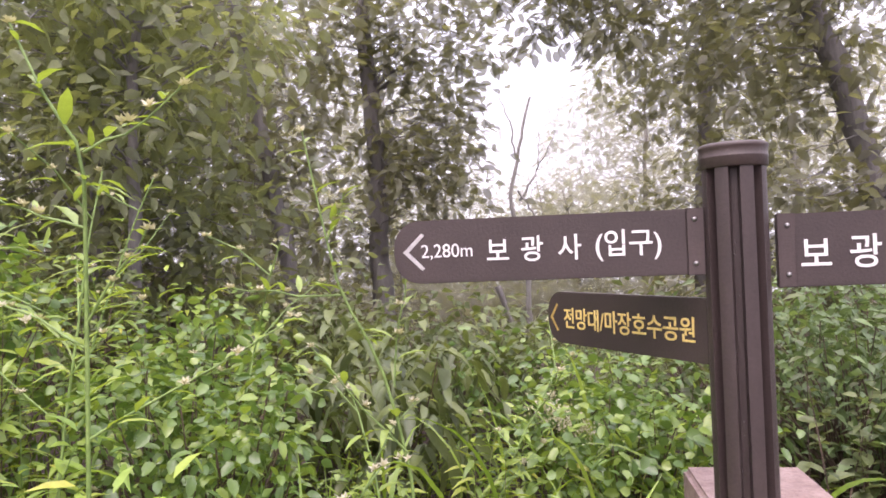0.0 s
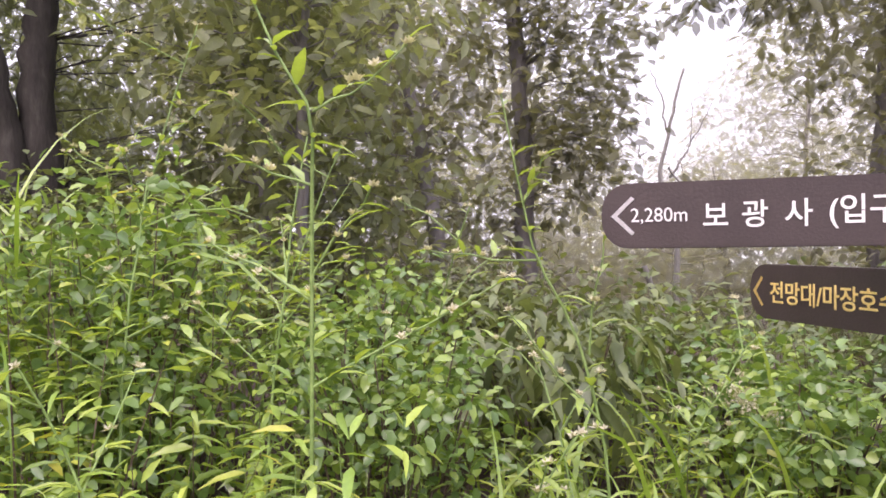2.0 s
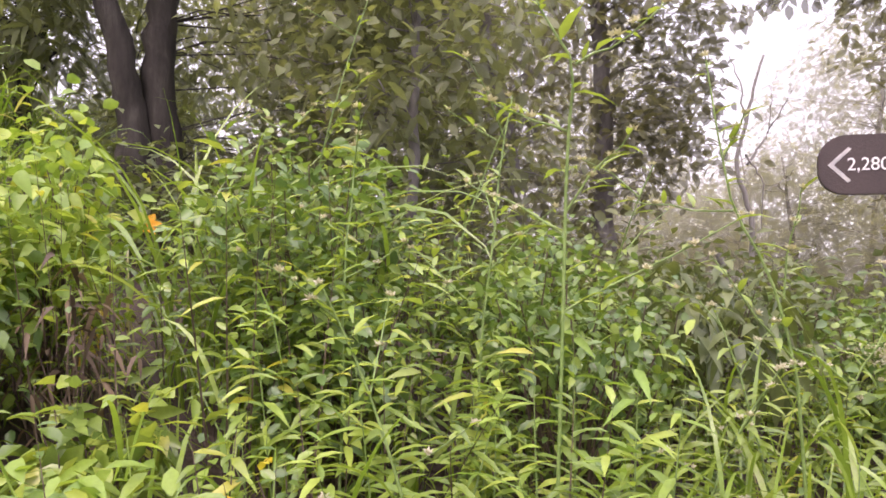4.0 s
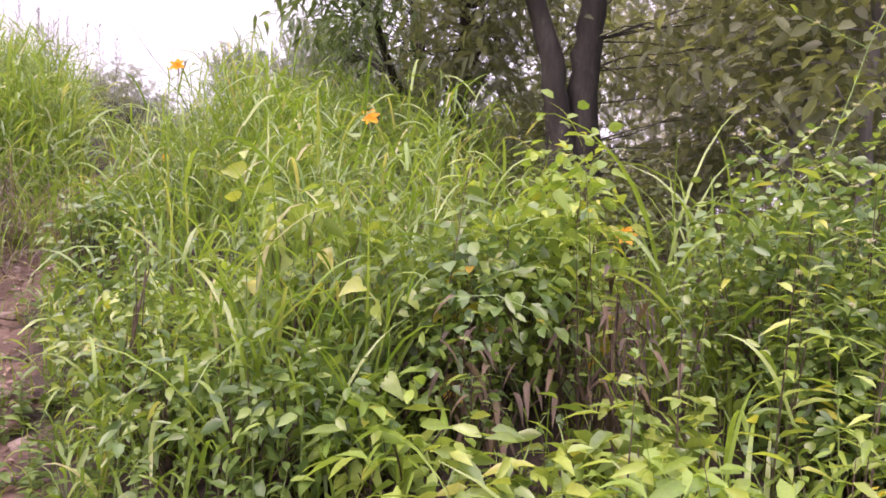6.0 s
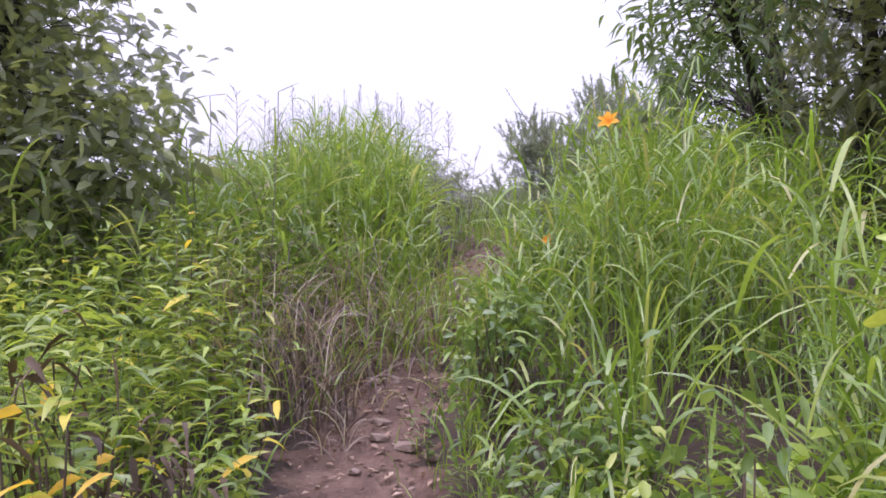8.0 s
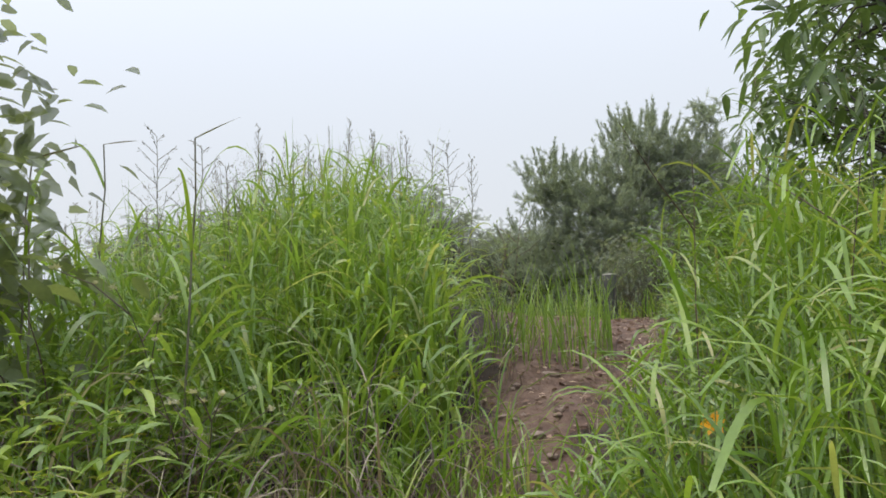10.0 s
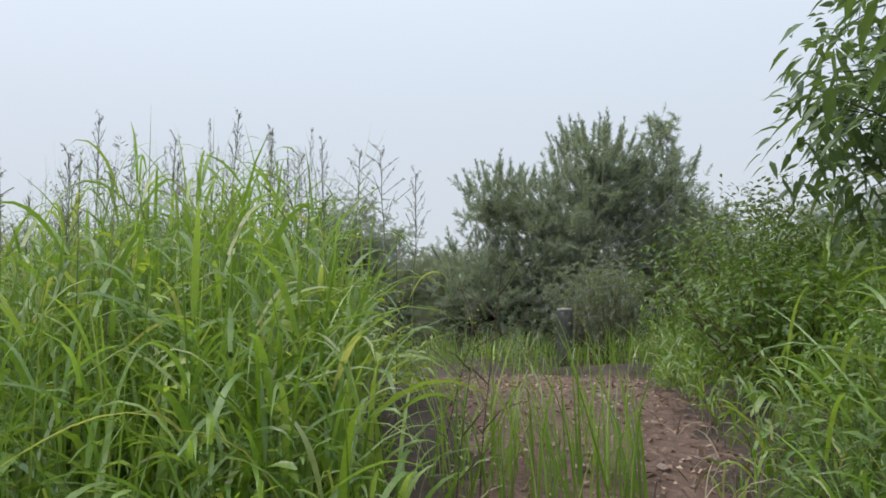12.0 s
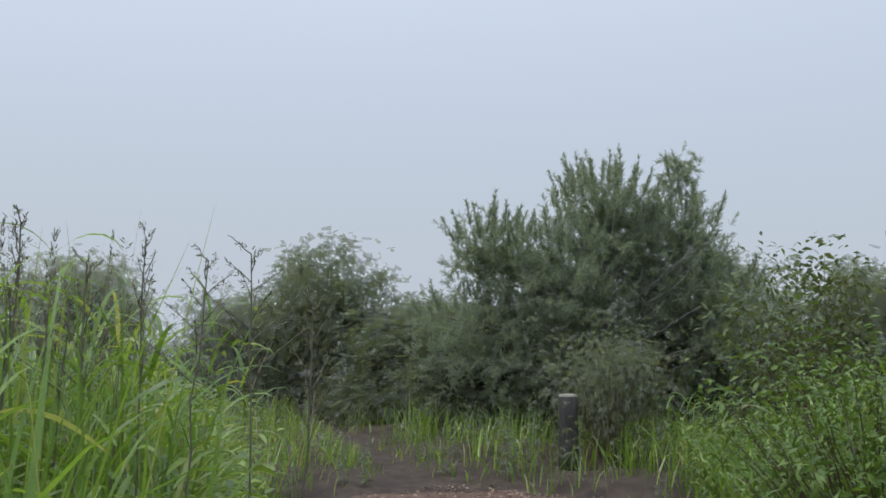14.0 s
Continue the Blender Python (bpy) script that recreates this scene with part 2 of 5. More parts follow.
# damp soil, darkened further so the hollows between plants look shaded
M_SOIL = solid_mat("soil", [(.3, G(.03, .021, .016)), (.5, G(.06, .042, .032)), (.7, G(.10, .072, .055))], 5, .9, .8, 45)
M_PATH = solid_mat("trodden_earth", [(.25, G(.07, .043, .032)), (.5, G(.14, .086, .064)), (.72, G(.225, .15, .11))], 6, .85, 1.0, 38)
M_STONE = solid_mat("stone", [(.3, G(.2, .14, .11)), (.7, G(.38, .29, .24))], 10, .8, .5, 60)
M_PAINT = solid_mat("brown_paint", [(.3, G(.038, .027, .026)), (.7, G(.058, .041, .039))], 4, .5, .12, 160, .5)
M_CAP = solid_mat("brown_paint_cap", [(.3, G(.05, .036, .034)), (.7, G(.075, .053, .05))], 6, .45, .1, 160, .5)
M_WHITE = solid_mat("white_letter", [(.3, G(.74, .72, .72)), (.7, G(.82, .8, .8))], 30, .5, .02)
M_GOLD = solid_mat("yellow_letter", [(.3, G(.68, .5, .16)), (.7, G(.8, .62, .24))], 30, .5, .02)
M_BOLT = solid_mat("steel_bolt", [(.3, G(.25, .24, .24)), (.7, G(.4, .4, .4))], 30, .35, .05, 40, .5, .9)
M_PLINTH = solid_mat("pink_plinth", [(.25, G(.17, .11, .1)), (.5, G(.27, .19, .17)), (.75, G(.36, .27, .24))], 12, .7, .4, 70)
M_PETAL = leaf_mat("orange_petal", [(0, G(.85, .36, .012)), (1, G(.9, .5, .03))], .45, .5)
M_FLORET = leaf_mat("yellow_floret", [(0, G(.85, .68, .02)), (1, G(.95, .8, .06))], .35, .6)
M_WITHER = leaf_mat("withered_leaf", [(0, G(.05, .034, .022)), (.6, G(.11, .075, .045)), (1, G(.2, .14, .08))], .15, .7)
M_PANICLE = leaf_mat("pale_panicle", [(0, G(.4, .4, .28)), (1, G(.55, .52, .42))], .3, .7)
M_STUMP = solid_mat("weathered_post", [(.3, G(.03, .03, .03)), (.7, G(.065, .065, .062))], 8, .85, .8, 40, .3, 0, (1, 1, .2))
M_CUT = solid_mat("cut_wood", [(.3, G(.25, .24, .2)), (.7, G(.38, .37, .32))], 20, .8, .4)
M_DROP, _n, _l, _p = nodes_of("water")
_p.inputs["Base Color"].default_value, _p.inputs["Roughness"].default_value, _p.inputs["Transmission Weight"].default_value, _p.inputs["IOR"].default_value = (1, 1, 1, 1), .02, 1.0, 1.33
M_TAG = solid_mat("white_tag", [(.3, G(.7, .7, .7)), (.7, G(.8, .8, .8))], 20, .6, .05)

# ------------------------------------------------------------ ground and path
TRAIL = np.array([(6, -1.4, -.2), (2, -.7, -.05), (0, -.25, -.02), (-1, -.62, 0), (-2.1, -.66, .05), (-3.2, -.27, .24), (-4.3, .2, .47),
                  (-5.5, .72, .68), (-6.35, 1.45, 1.02), (-7.2, 2.42, 1.55), (-8.1, 3.65, 1.93), (-9.5, 4.7, 2.0),
                  (-11.9, 6.0, 1.86), (-13.4, 6.6, 1.84), (-24, 10, 1.75), (-45, 20, .5)])
HALF = np.array([.5, .5, .5, .45, .42, .38, .34, .25, .17, .2, .5, .8, 1.6, .1, .1, .1])
TS = np.linspace(0, len(TRAIL) - 1, 420)
TX = np.stack([np.interp(TS, np.arange(len(TRAIL)), TRAIL[:, k]) for k in range(3)], 1)
for _ in range(6):
    TX[1:-1] = (TX[:-2] + TX[1:-1] * 2 + TX[2:]) / 4
TW = np.interp(TS, np.arange(len(TRAIL)), HALF)
TT = unit(np.gradient(TX[:, :2], axis=0))


def near(x, y):
    """Distance past the trail's edge (negative on it), and the side: +1 is right of the way up."""
    x, y = np.atleast_1d(x), np.atleast_1d(y)
    d = np.empty(len(x))
    s = np.empty(len(x))
    for i in range(0, len(x), 4000):
        dx, dy = x[i:i + 4000, None] - TX[None, :, 0], y[i:i + 4000, None] - TX[None, :, 1]
        q = np.sqrt(dx * dx + dy * dy)
        k = q.argmin(1)
        r = np.arange(len(k))
        d[i:i + 4000] = q[r, k] - TW[k]
        s[i:i + 4000] = np.sign(-(TT[k, 0] * dy[r, k] - TT[k, 1] * dx[r, k]))
    return d, s


def smooth01(x, a, b):
    t = np.clip((x - a) / (b - a), 0, 1)
    return t * t * (3 - 2 * t)


def ground(x, y):
    x, y = np.atleast_1d(np.asarray(x, float)), np.atleast_1d(np.asarray(y, float))
    z = np.empty(len(x))
    for i in range(0, len(x), 4000):
        d2 = (x[i:i + 4000, None] - TX[None, :, 0]) ** 2 + (y[i:i + 4000, None] - TX[None, :, 1]) ** 2
        w = 1 / (d2 + .06) ** 2
        z[i:i + 4000] = (w * TX[None, :, 2]).sum(1) / w.sum(1)
    d, s = near(x, y)
    z += np.where(s > 0, .26, .16) * smooth01(d, 0, .7) * (.3 + .7 * smooth01(x, -11.5, -9))
    z += .05 * np.sin(x * 2.1 + 1.3 * np.sin(y * 1.7)) * smooth01(d, 0, .5) + .02 * np.sin(x * 5.3 + y * 3.1) * np.cos(y * 4.7 - x)
    z -= .2 * np.clip(y - 5, 0, 14) * smooth01(x, -9, -4)
    z -= .12 * np.clip(-y - 1.5, 0, 30) * smooth01(x, -9, -4)
    z += .46 * np.exp(-((x + 9.9) ** 2 + (y - 2.25) ** 2) / 1.9)
    far = smooth01(np.hypot(x + 6, y - 3), 28, 60)
    return z * (1 - far) + -5.0 * far


def axis(lo, hi, fine, reach):
    mid = np.arange(lo, hi, fine)
    out = [fine]
    while sum(out) < reach:
        out.append(out[-1] * 1.35)
    c = np.cumsum(out)
    return np.concatenate([lo - c[::-1], mid, hi + c])


gx, gy = axis(-18, 4, .16, 900), axis(-3, 13, .16, 900)
XX, YY = np.meshgrid(gx, gy, indexing="ij")
ZZ = ground(XX.ravel(), YY.ravel())
nx, ny = len(gx), len(gy)
I = (np.arange(nx - 1)[:, None] * ny + np.arange(ny - 1)[None]).ravel()
tagged(link("ground", quads("ground", np.stack([XX.ravel(), YY.ravel(), ZZ], 1), np.stack([I, I + ny, I + ny + 1, I + 1], 1), M_SOIL)),
       "dark damp forest soil under the undergrowth", "ground", "", "structure")

# trodden strip, a little proud of the soil, with an uneven edge
cols = 13
pv = []
for k in range(0, 354):
    nrm = np.array([-TT[k, 1], TT[k, 0]])
    for j in range(cols):
        u = (j / (cols - 1) * 2 - 1) * (TW[k] + .12 + .09 * math.sin(k * .7 + (3 if j > 6 else 0)) + .05 * math.sin(k * 1.9))
        pv.append((TX[k, 0] + nrm[0] * u, TX[k, 1] + nrm[1] * u))
pv = np.array(pv)
pz = ground(pv[:, 0], pv[:, 1]) + .014 + .012 * np.sin(pv[:, 0] * 17) * np.cos(pv[:, 1] * 15)
edge = np.tile(np.where((np.arange(cols) == 0) | (np.arange(cols) == cols - 1), -.05, 0), 354)
I = (np.arange(353)[:, None] * cols + np.arange(cols - 1)[None]).ravel()
tagged(link("path", quads("path", np.column_stack([pv, pz + edge]), np.stack([I, I + cols, I + cols + 1, I + 1], 1), M_PATH)),
       "trodden reddish earth footpath with small stones", "path", "", "structure")

# fog backdrop: a glowing cylinder added to stand for the fog that closes the distance
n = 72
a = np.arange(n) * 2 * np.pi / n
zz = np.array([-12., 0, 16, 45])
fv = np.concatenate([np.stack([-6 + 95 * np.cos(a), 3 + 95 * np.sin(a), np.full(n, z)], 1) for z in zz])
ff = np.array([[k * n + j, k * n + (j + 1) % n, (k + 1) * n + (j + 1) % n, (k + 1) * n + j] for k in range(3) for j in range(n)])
fm = bpy.data.materials.new("fog_glow")
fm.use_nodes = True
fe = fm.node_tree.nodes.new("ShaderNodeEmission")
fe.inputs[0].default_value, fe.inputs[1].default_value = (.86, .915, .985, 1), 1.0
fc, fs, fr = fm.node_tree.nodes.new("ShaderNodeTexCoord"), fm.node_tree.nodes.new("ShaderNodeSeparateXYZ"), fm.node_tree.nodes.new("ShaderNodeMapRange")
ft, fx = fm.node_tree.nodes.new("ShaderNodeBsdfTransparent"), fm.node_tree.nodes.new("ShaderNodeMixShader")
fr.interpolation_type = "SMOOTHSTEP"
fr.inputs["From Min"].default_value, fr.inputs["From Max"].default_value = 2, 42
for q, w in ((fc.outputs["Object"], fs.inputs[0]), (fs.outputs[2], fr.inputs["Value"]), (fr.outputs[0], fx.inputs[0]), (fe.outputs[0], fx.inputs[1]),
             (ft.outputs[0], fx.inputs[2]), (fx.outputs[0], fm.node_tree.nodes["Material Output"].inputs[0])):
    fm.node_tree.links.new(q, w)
tagged(link("backdrop", quads("backdrop", fv, ff, fm)), "plain glowing pale grey backdrop for the fog that closes the distance", "fog", "", "structure")

# ------------------------------------------------------------ signpost
def on_ground(x, y):
    return float(ground(x, y)[0])


def lathe(profile, sides=40, flute=None):
    """A turned solid from (radius, z) rows; flute(angle, r) shapes the radius."""
    bm = bmesh.new()
    rings = []
    for r, z in profile:
        ring = []
        for i in range(sides):
            t = 2 * math.pi * i / sides
            q = flute(t, r) if flute else r
            ring.append(bm.verts.new((q * math.cos(t), q * math.sin(t), z)))
        rings.append(ring)
    for a, b in zip(rings, rings[1:]):
        for i in range(sides):
            bm.faces.new((a[i], a[(i + 1) % sides], b[(i + 1) % sides], b[i]))
    bm.faces.new(rings[0][::-1])
    bm.faces.new(rings[-1])
    return bm


def plate(outline, thick, bevel=.002):
    """A board in the xz plane, its face at y = 0, its back at y = thick."""
    bm = bmesh.new()
    f = bm.faces.new([bm.verts.new((x, 0, z)) for x, z in outline])
    bmesh.ops.recalc_face_normals(bm, faces=bm.faces)
    e = bmesh.ops.extrude_face_region(bm, geom=[f])
    bmesh.ops.translate(bm, verts=[v for v in e["geom"] if isinstance(v, bmesh.types.BMVert)], vec=(0, thick, 0))
    bmesh.ops.recalc_face_normals(bm, faces=bm.faces)
    bmesh.ops.bevel(bm, geom=[x for x in bm.edges if abs(x.verts[0].co.y - x.verts[1].co.y) < 1e-6], offset=bevel, segments=2, affect="EDGES")
    return bm


def lettering(name, text, size, x, z, mat, parent, label, squeeze=1.0, bold=.0006):
    cu = bpy.data.curves.new(name, "FONT")
    cu.body, cu.size, cu.extrude, cu.offset = text, size, .0008, bold
    cu.align_x, cu.align_y = "CENTER", "CENTER"
    tmp = new("tmp", cu)
    bpy.context.view_layer.update()
    me = bpy.data.meshes.new_from_object(tmp.evaluated_get(bpy.context.evaluated_depsgraph_get()))
    bpy.data.objects.remove(tmp)
    co = np.empty(len(me.vertices) * 3)
    me.vertices.foreach_get("co", co)
    co = co.reshape(-1, 3)
    c = (co.max(0) + co.min(0)) / 2
    co = np.stack([(co[:, 0] - c[0]) * squeeze + x, -co[:, 2] - .0012, co[:, 1] - c[1] + z], 1)
    me.vertices.foreach_set("co", co.ravel())
    me.materials.clear()
    me.materials.append(mat)
    return link(name, me, parent, label)


def chevron(x0, x1, z0, half, w, mat, parent):
    """The arrow head, an open angle that points to -x."""
    o = [(x0, z0), (x1, z0 + half), (x1 + w * .8, z0 + half - w * .55), (x0 + w * 1.5, z0), (x1 + w * .8, z0 - half + w * .55), (x1, z0 - half)]
    bm = bmesh.new()
    v = [bm.verts.new((x, -.0015, z)) for x, z in o]
    for q in ((0, 1, 2, 3), (0, 3, 4, 5)):
        bm.faces.new([v[i] for i in q])
    bmesh.ops.solidify(bm, geom=bm.faces[:], thickness=.001)
    return part("arrow", bm, mat, parent)


def arm(parent, place, turn, length, high, tip, bolts=True):
    """A board that runs from the post to -x (tip 'round') or to +x (tip 'plain')."""
    h = high / 2
    if tip == "round":
        o = [(0, -h), (0, h)]
        r = h * 1.0
        for k in range(13):
            t = math.pi / 2 + math.pi * k / 12
            o.append((-length + r * .85 + r * .85 * math.cos(t), h * math.copysign(abs(math.sin(t)) ** .8, math.sin(t))))
    else:
        o = [(0, -h), (0, h), (length, h), (length, -h)]
    ob = part("sign_arm", plate(o, .024), M_PAINT, parent)
    ob.matrix_basis = pose(*place, 0, 0, turn)
    s = -1 if tip == "round" else 1
    if bolts:
        b = plate([(s * -.004, -h - .001), (s * -.004, h + .001), (s * .034, h + .001), (s * .034, -h - .001)], .004)
        bracket = part("bracket", b, M_CAP, ob, "brown bracket plate")
        bracket.location = (0, -.0045, 0)
        for z in (h * .68, -h * .66):
            c = lathe([(.0055, 0), (.0055, .002), (.004, .004), (.0012, .005)], 10)
            bo = part("bolt", c, M_BOLT, ob, "steel bolt", True)
            bo.matrix_basis = pose(s * .017, -.0048, z, 90)
    return ob


POST = (.63, 1.545)
gz = on_ground(*POST)
sign = empty("signpost", (*POST, gz), "brown painted metal trail signpost with fluted round post and pointing boards", "signpost")
PT = 1.665 - gz


def flutes(t, r):
    k = (t * 8 / (2 * math.pi) + .722) % 1
    return r - (.021 if k < .42 else 0)


part("post", lathe([(.0655, .0), (.0655, PT - .05)], 288, flutes), M_PAINT, sign, "fluted brown post")
part("post_core", lathe([(.0665, PT - .052), (.0695, PT - .05), (.0695, PT - .032), (.0705, PT - .03), (.0705, PT - .0285), (.0695, PT - .027),
                         (.0695, PT - .012), (.071, PT - .010), (.071, PT - .004), (.066, PT), (.03, PT + .003)], 48), M_CAP, sign, "ribbed round cap", True)
ARM = math.degrees(math.atan2(-.104, .666))
a1 = arm(sign, (.560 - POST[0], 1.55 - POST[1], 1.4605 - gz), ARM, .676, .142, "round")
chevron(-.655, -.612, 0, .042, .009, M_WHITE, a1)
for text, size, x, sq in (("2,280m", .043, -.555, .93), ("보", .061, -.4405, .95), ("광", .061, -.3645, .93), ("사", .061, -.2825, .95), ("(입구)", .063, -.1565, .93)):
    lettering("lettering", text, size, x, -.001, M_WHITE, a1, "white lettering", sq, .0 if "m" in text else .0006)
a2 = arm(sign, (.57 - POST[0], 1.56 - POST[1], 1.2645 - gz), math.degrees(math.atan2(-.54, .26)), .6, .144, "round", False)
chevron(-.585, -.553, 0, .04, .008, M_GOLD, a2)
lettering("lettering", "전망대/마장호수공원", .062, -.281, 0, M_GOLD, a2, "yellow lettering", .92)
a3 = arm(sign, (.712 - POST[0], 1.527 - POST[1], 1.434 - gz), ARM, .66, .155, "plain")
for text, x in (("보", .074), ("광", .172)):
    lettering("lettering", text, .076, x, -.006, M_WHITE, a3, "white lettering", .95)
# rain drops hanging from the boards and beading on the post
DROP = bpy.data.meshes.new("water_drop")
bm = bmesh.new()
bmesh.ops.create_icosphere(bm, subdivisions=1, radius=.0024)
bm.to_mesh(DROP)
bm.free()
DROP.materials.append(M_DROP)
rd = random.Random(3)
for a0, L0, h0, n0 in ((a1, -.6, .071, 26), (a2, -.52, .072, 18), (a3, .6, .0775, 16)):
    for k in range(n0):
        q = link("water_drop", DROP, a0)
        q.matrix_basis = pose(L0 * rd.uniform(.05, 1), .012, -h0 - .0015) @ Matrix.Scale(rd.uniform(.6, 1.1), 4)
for k in range(22):
    t0 = radians(rd.uniform(238, 262))
    q = link("water_drop", DROP, sign)
    q.matrix_basis = pose(.0665 * math.cos(t0), .0665 * math.sin(t0), rd.uniform(.3, .95) * PT) @ Matrix.Scale(rd.uniform(.4, .8), 4)
# square footing of the post
bm = bmesh.new()
bmesh.ops.create_cube(bm, size=1)
bmesh.ops.scale(bm, vec=(.29, .42, .62), verts=bm.verts)
bmesh.ops.bevel(bm, geom=bm.edges[:], offset=.012, segments=3, affect="EDGES")
pl = part("plinth", bm, M_PLINTH)
pl.matrix_basis = pose(.715, 1.64, .885 - .31, 0, 0, -9)
tagged(pl, "pinkish worn square footing block under the signpost", "footing")

# ------------------------------------------------------------ trees and shrubs
def twigs_in(center, radii, count, shell=.55):
    v = unit(RNG.normal(size=(count, 3)))
    r = shell + (1 - shell) * RNG.random(count) ** .6
    r = np.where(RNG.random(count) < .25, r * RNG.random(count), r)
    return np.asarray(center) + v * r[:, None] * np.asarray(radii)


def leafage(tips, per, spread, length, width, shape, droop, flat=1.0):
    k = np.repeat(np.arange(len(tips)), per)
    off = RNG.normal(0, 1, (len(k), 3)) * spread
    base = tips[k] + off
    az = RNG.uniform(0, 2 * np.pi, len(k))
    d = np.stack([np.cos(az), np.sin(az), RNG.uniform(-.8, .35, len(k)) * flat], 1)
    d = unit(d + unit(off) * np.array([.8, .8, .8 * flat]))
    up = unit(UP * (.2 if shape is FAR or shape is THIN else 1.0) + RNG.normal(0, .65, (len(k), 3)))
    return leaves(base, d, up, length * RNG.uniform(.6, 1.25, len(k)), width * RNG.uniform(.7, 1.2, len(k)), shape, droop)


def tree(name, label, category, trunks, blobs, mat, per=26, spread=.13, length=.11, width=.06, shape=ROUGH, droop=.25, limb=.012, bark=None, group="", limb_step=1, flat=1.0):
    """trunks: lists of (x, y, z, radius); blobs: (center, radii, twig count)."""
    x, y = trunks[0][0][:2]
    ob = empty(name, (x, y, on_ground(x, y)), label, category, group)
    o = np.array(ob.location)
    woody, nodes = [], []
    for k, tr in enumerate(trunks):
        tr = np.array(tr, float)
        u = np.linspace(0, len(tr) - 1, len(tr) * 5)
        pts = np.stack([np.interp(u, np.arange(len(tr)), tr[:, j]) for j in range(4)], 1)
        for _ in range(3):
            pts[1:-1] = (pts[:-2] + 2 * pts[1:-1] + pts[2:]) / 4
        pts[1:-1, :3] += RNG.normal(0, .012, (len(pts) - 2, 3))
        rr = pts[:, 3] * (1 + RNG.normal(0, .05, len(pts)))
        v, f = tube(pts[:, :3], rr, 12)
        link("trunk", quads("trunk", v - o, f, bark or M_BARK), ob, "dark bark trunk")
        nodes.append(pts[len(pts) // 4:, :3])
    nodes = np.concatenate(nodes)
    crown = []
    for c, r, count in blobs:
        tips = twigs_in(c, r, count)
        for t in tips[::limb_step]:
            q = nodes[((nodes - t) ** 2 @ np.array([1, 1, .6]) + 1.2 * np.clip(nodes[:, 2] - t[2] + .2, 0, 9) ** 2).argmin()]
            line = wander(q, t, 6, .05)
            line[:, 2] += .12 * np.sin(np.linspace(0, np.pi, 6))
            woody.append(tube(line, np.linspace(limb, .003, 6), 4))
        crown.append(leafage(tips, per, np.array([1, 1, flat ** .5]) * spread, length, width, shape, droop, flat))
    if woody:
        v, f = join(woody)
        tagged(link("branchwork", quads("branchwork", v - o, f, bark or M_BARK), ob, "thin dark limbs"), "", "", "", "stuff")
    v, f = join(crown)
    tagged(link("crown", quads("crown", v - o, f, mat), ob), "", "", "", "stuff")
    return ob


# twin-stemmed tree beside the bank
tree("tree", "dark twin-stemmed broadleaf tree rising from the bank", "tree",
     [[(-4.12, 4.8, .0, .16), (-4.14, 4.78, 1.4, .135), (-4.2, 4.74, 2.1, .125), (-4.25, 4.68, 2.7, .10), (-4.45, 4.6, 3.4, .085), (-4.9, 4.4, 5.0, .05)],
      [(-4.03, 4.95, .0, .15), (-4.04, 4.93, 1.6, .14), (-4.1, 4.92, 2.6, .13), (-4.06, 4.95, 3.3, .11), (-3.7, 5.1, 5.0, .05)]],
     [((-4.2, 5.1, 4.4), (1.8, 1.4, 1.1), 105), ((-2.7, 5.7, 3.7), (1.1, .9, 1.1), 70), ((-5.0, 4.3, 3.7), (.8, .7, .5), 30), ((-4.9, 6.0, 2.6), (1.3, .7, 1.3), 70), ((-3.2, 6.2, 2.4), (.9, .6, 1.2), 50)],
     M_OVAL, 24, .18, .12, .062, FINE, .3, .007, None, "", 4)
tree("tree", "dim tree standing behind the twin-stemmed one", "tree",
     [[(-5.8, 7.4, .2, .08), (-5.8, 7.4, 2.4, .06), (-5.9, 7.4, 4.8, .03)]],
     [((-5.8, 7.4, 3.8), (1.3, 1.0, 1.5), 90), ((-5.6, 7.3, 1.9), (1.2, .9, 1.0), 70)], M_OVAL, 22, .18, .13, .075, FINE, .25, .008, M_MIDBARK, "forest trees", 3, 1.0)
# wood behind the sign
tree("tree", "thin young tree behind the bank", "tree",
     [[(-1.9, 4.7, .2, .045), (-1.92, 4.7, 1.8, .04), (-1.85, 4.7, 3.9, .02)]],
     [((-1.9, 4.6, 3.0), (.95, .8, 1.1), 75)], M_OVAL, 22, .18, .12, .07, FINE, .25, .008, M_MIDBARK, "forest trees", 2, 1.0)
tree("tree", "slender dark forest tree with a broad leafy crown", "tree",
     [[(-.55, 8.4, -.1, .14), (-.6, 8.4, 1.5, .115), (-.62, 8.4, 2.8, .10), (-.75, 8.4, 5.5, .07)]],
     [((-.35, 8.3, 3.9), (1.2, 1.0, 1.4), 105), ((-.1, 8.2, 2.4), (.8, .8, .7), 45), ((-1.0, 8.5, 1.5), (.6, .5, .6), 18)],
     M_DARK, 19, .17, .15, .095, FINE, .1, .009, M_MIDBARK, "forest trees", 2, 1.0)
t2 = tree("tree", "leaning forest tree with a white tag on its trunk", "tree",
          [[(-1.4, 7.25, -.1, .10), (-1.44, 7.25, 1.6, .085), (-1.75, 7.25, 3.1, .07), (-2.2, 7.3, 5.2, .05)]],
          [((-2.0, 7.2, 3.7), (1.5, 1.0, 1.4), 105), ((-1.7, 7.4, 2.2), (.8, .6, .7), 32)],
          M_DARK, 19, .17, .15, .09, FINE, .1, .009, M_MIDBARK, "forest trees", 2, 1.0)
bm = bmesh.new()
bmesh.ops.create_cube(bm, size=1)
bmesh.ops.scale(bm, vec=(.09, .012, .12), verts=bm.verts)
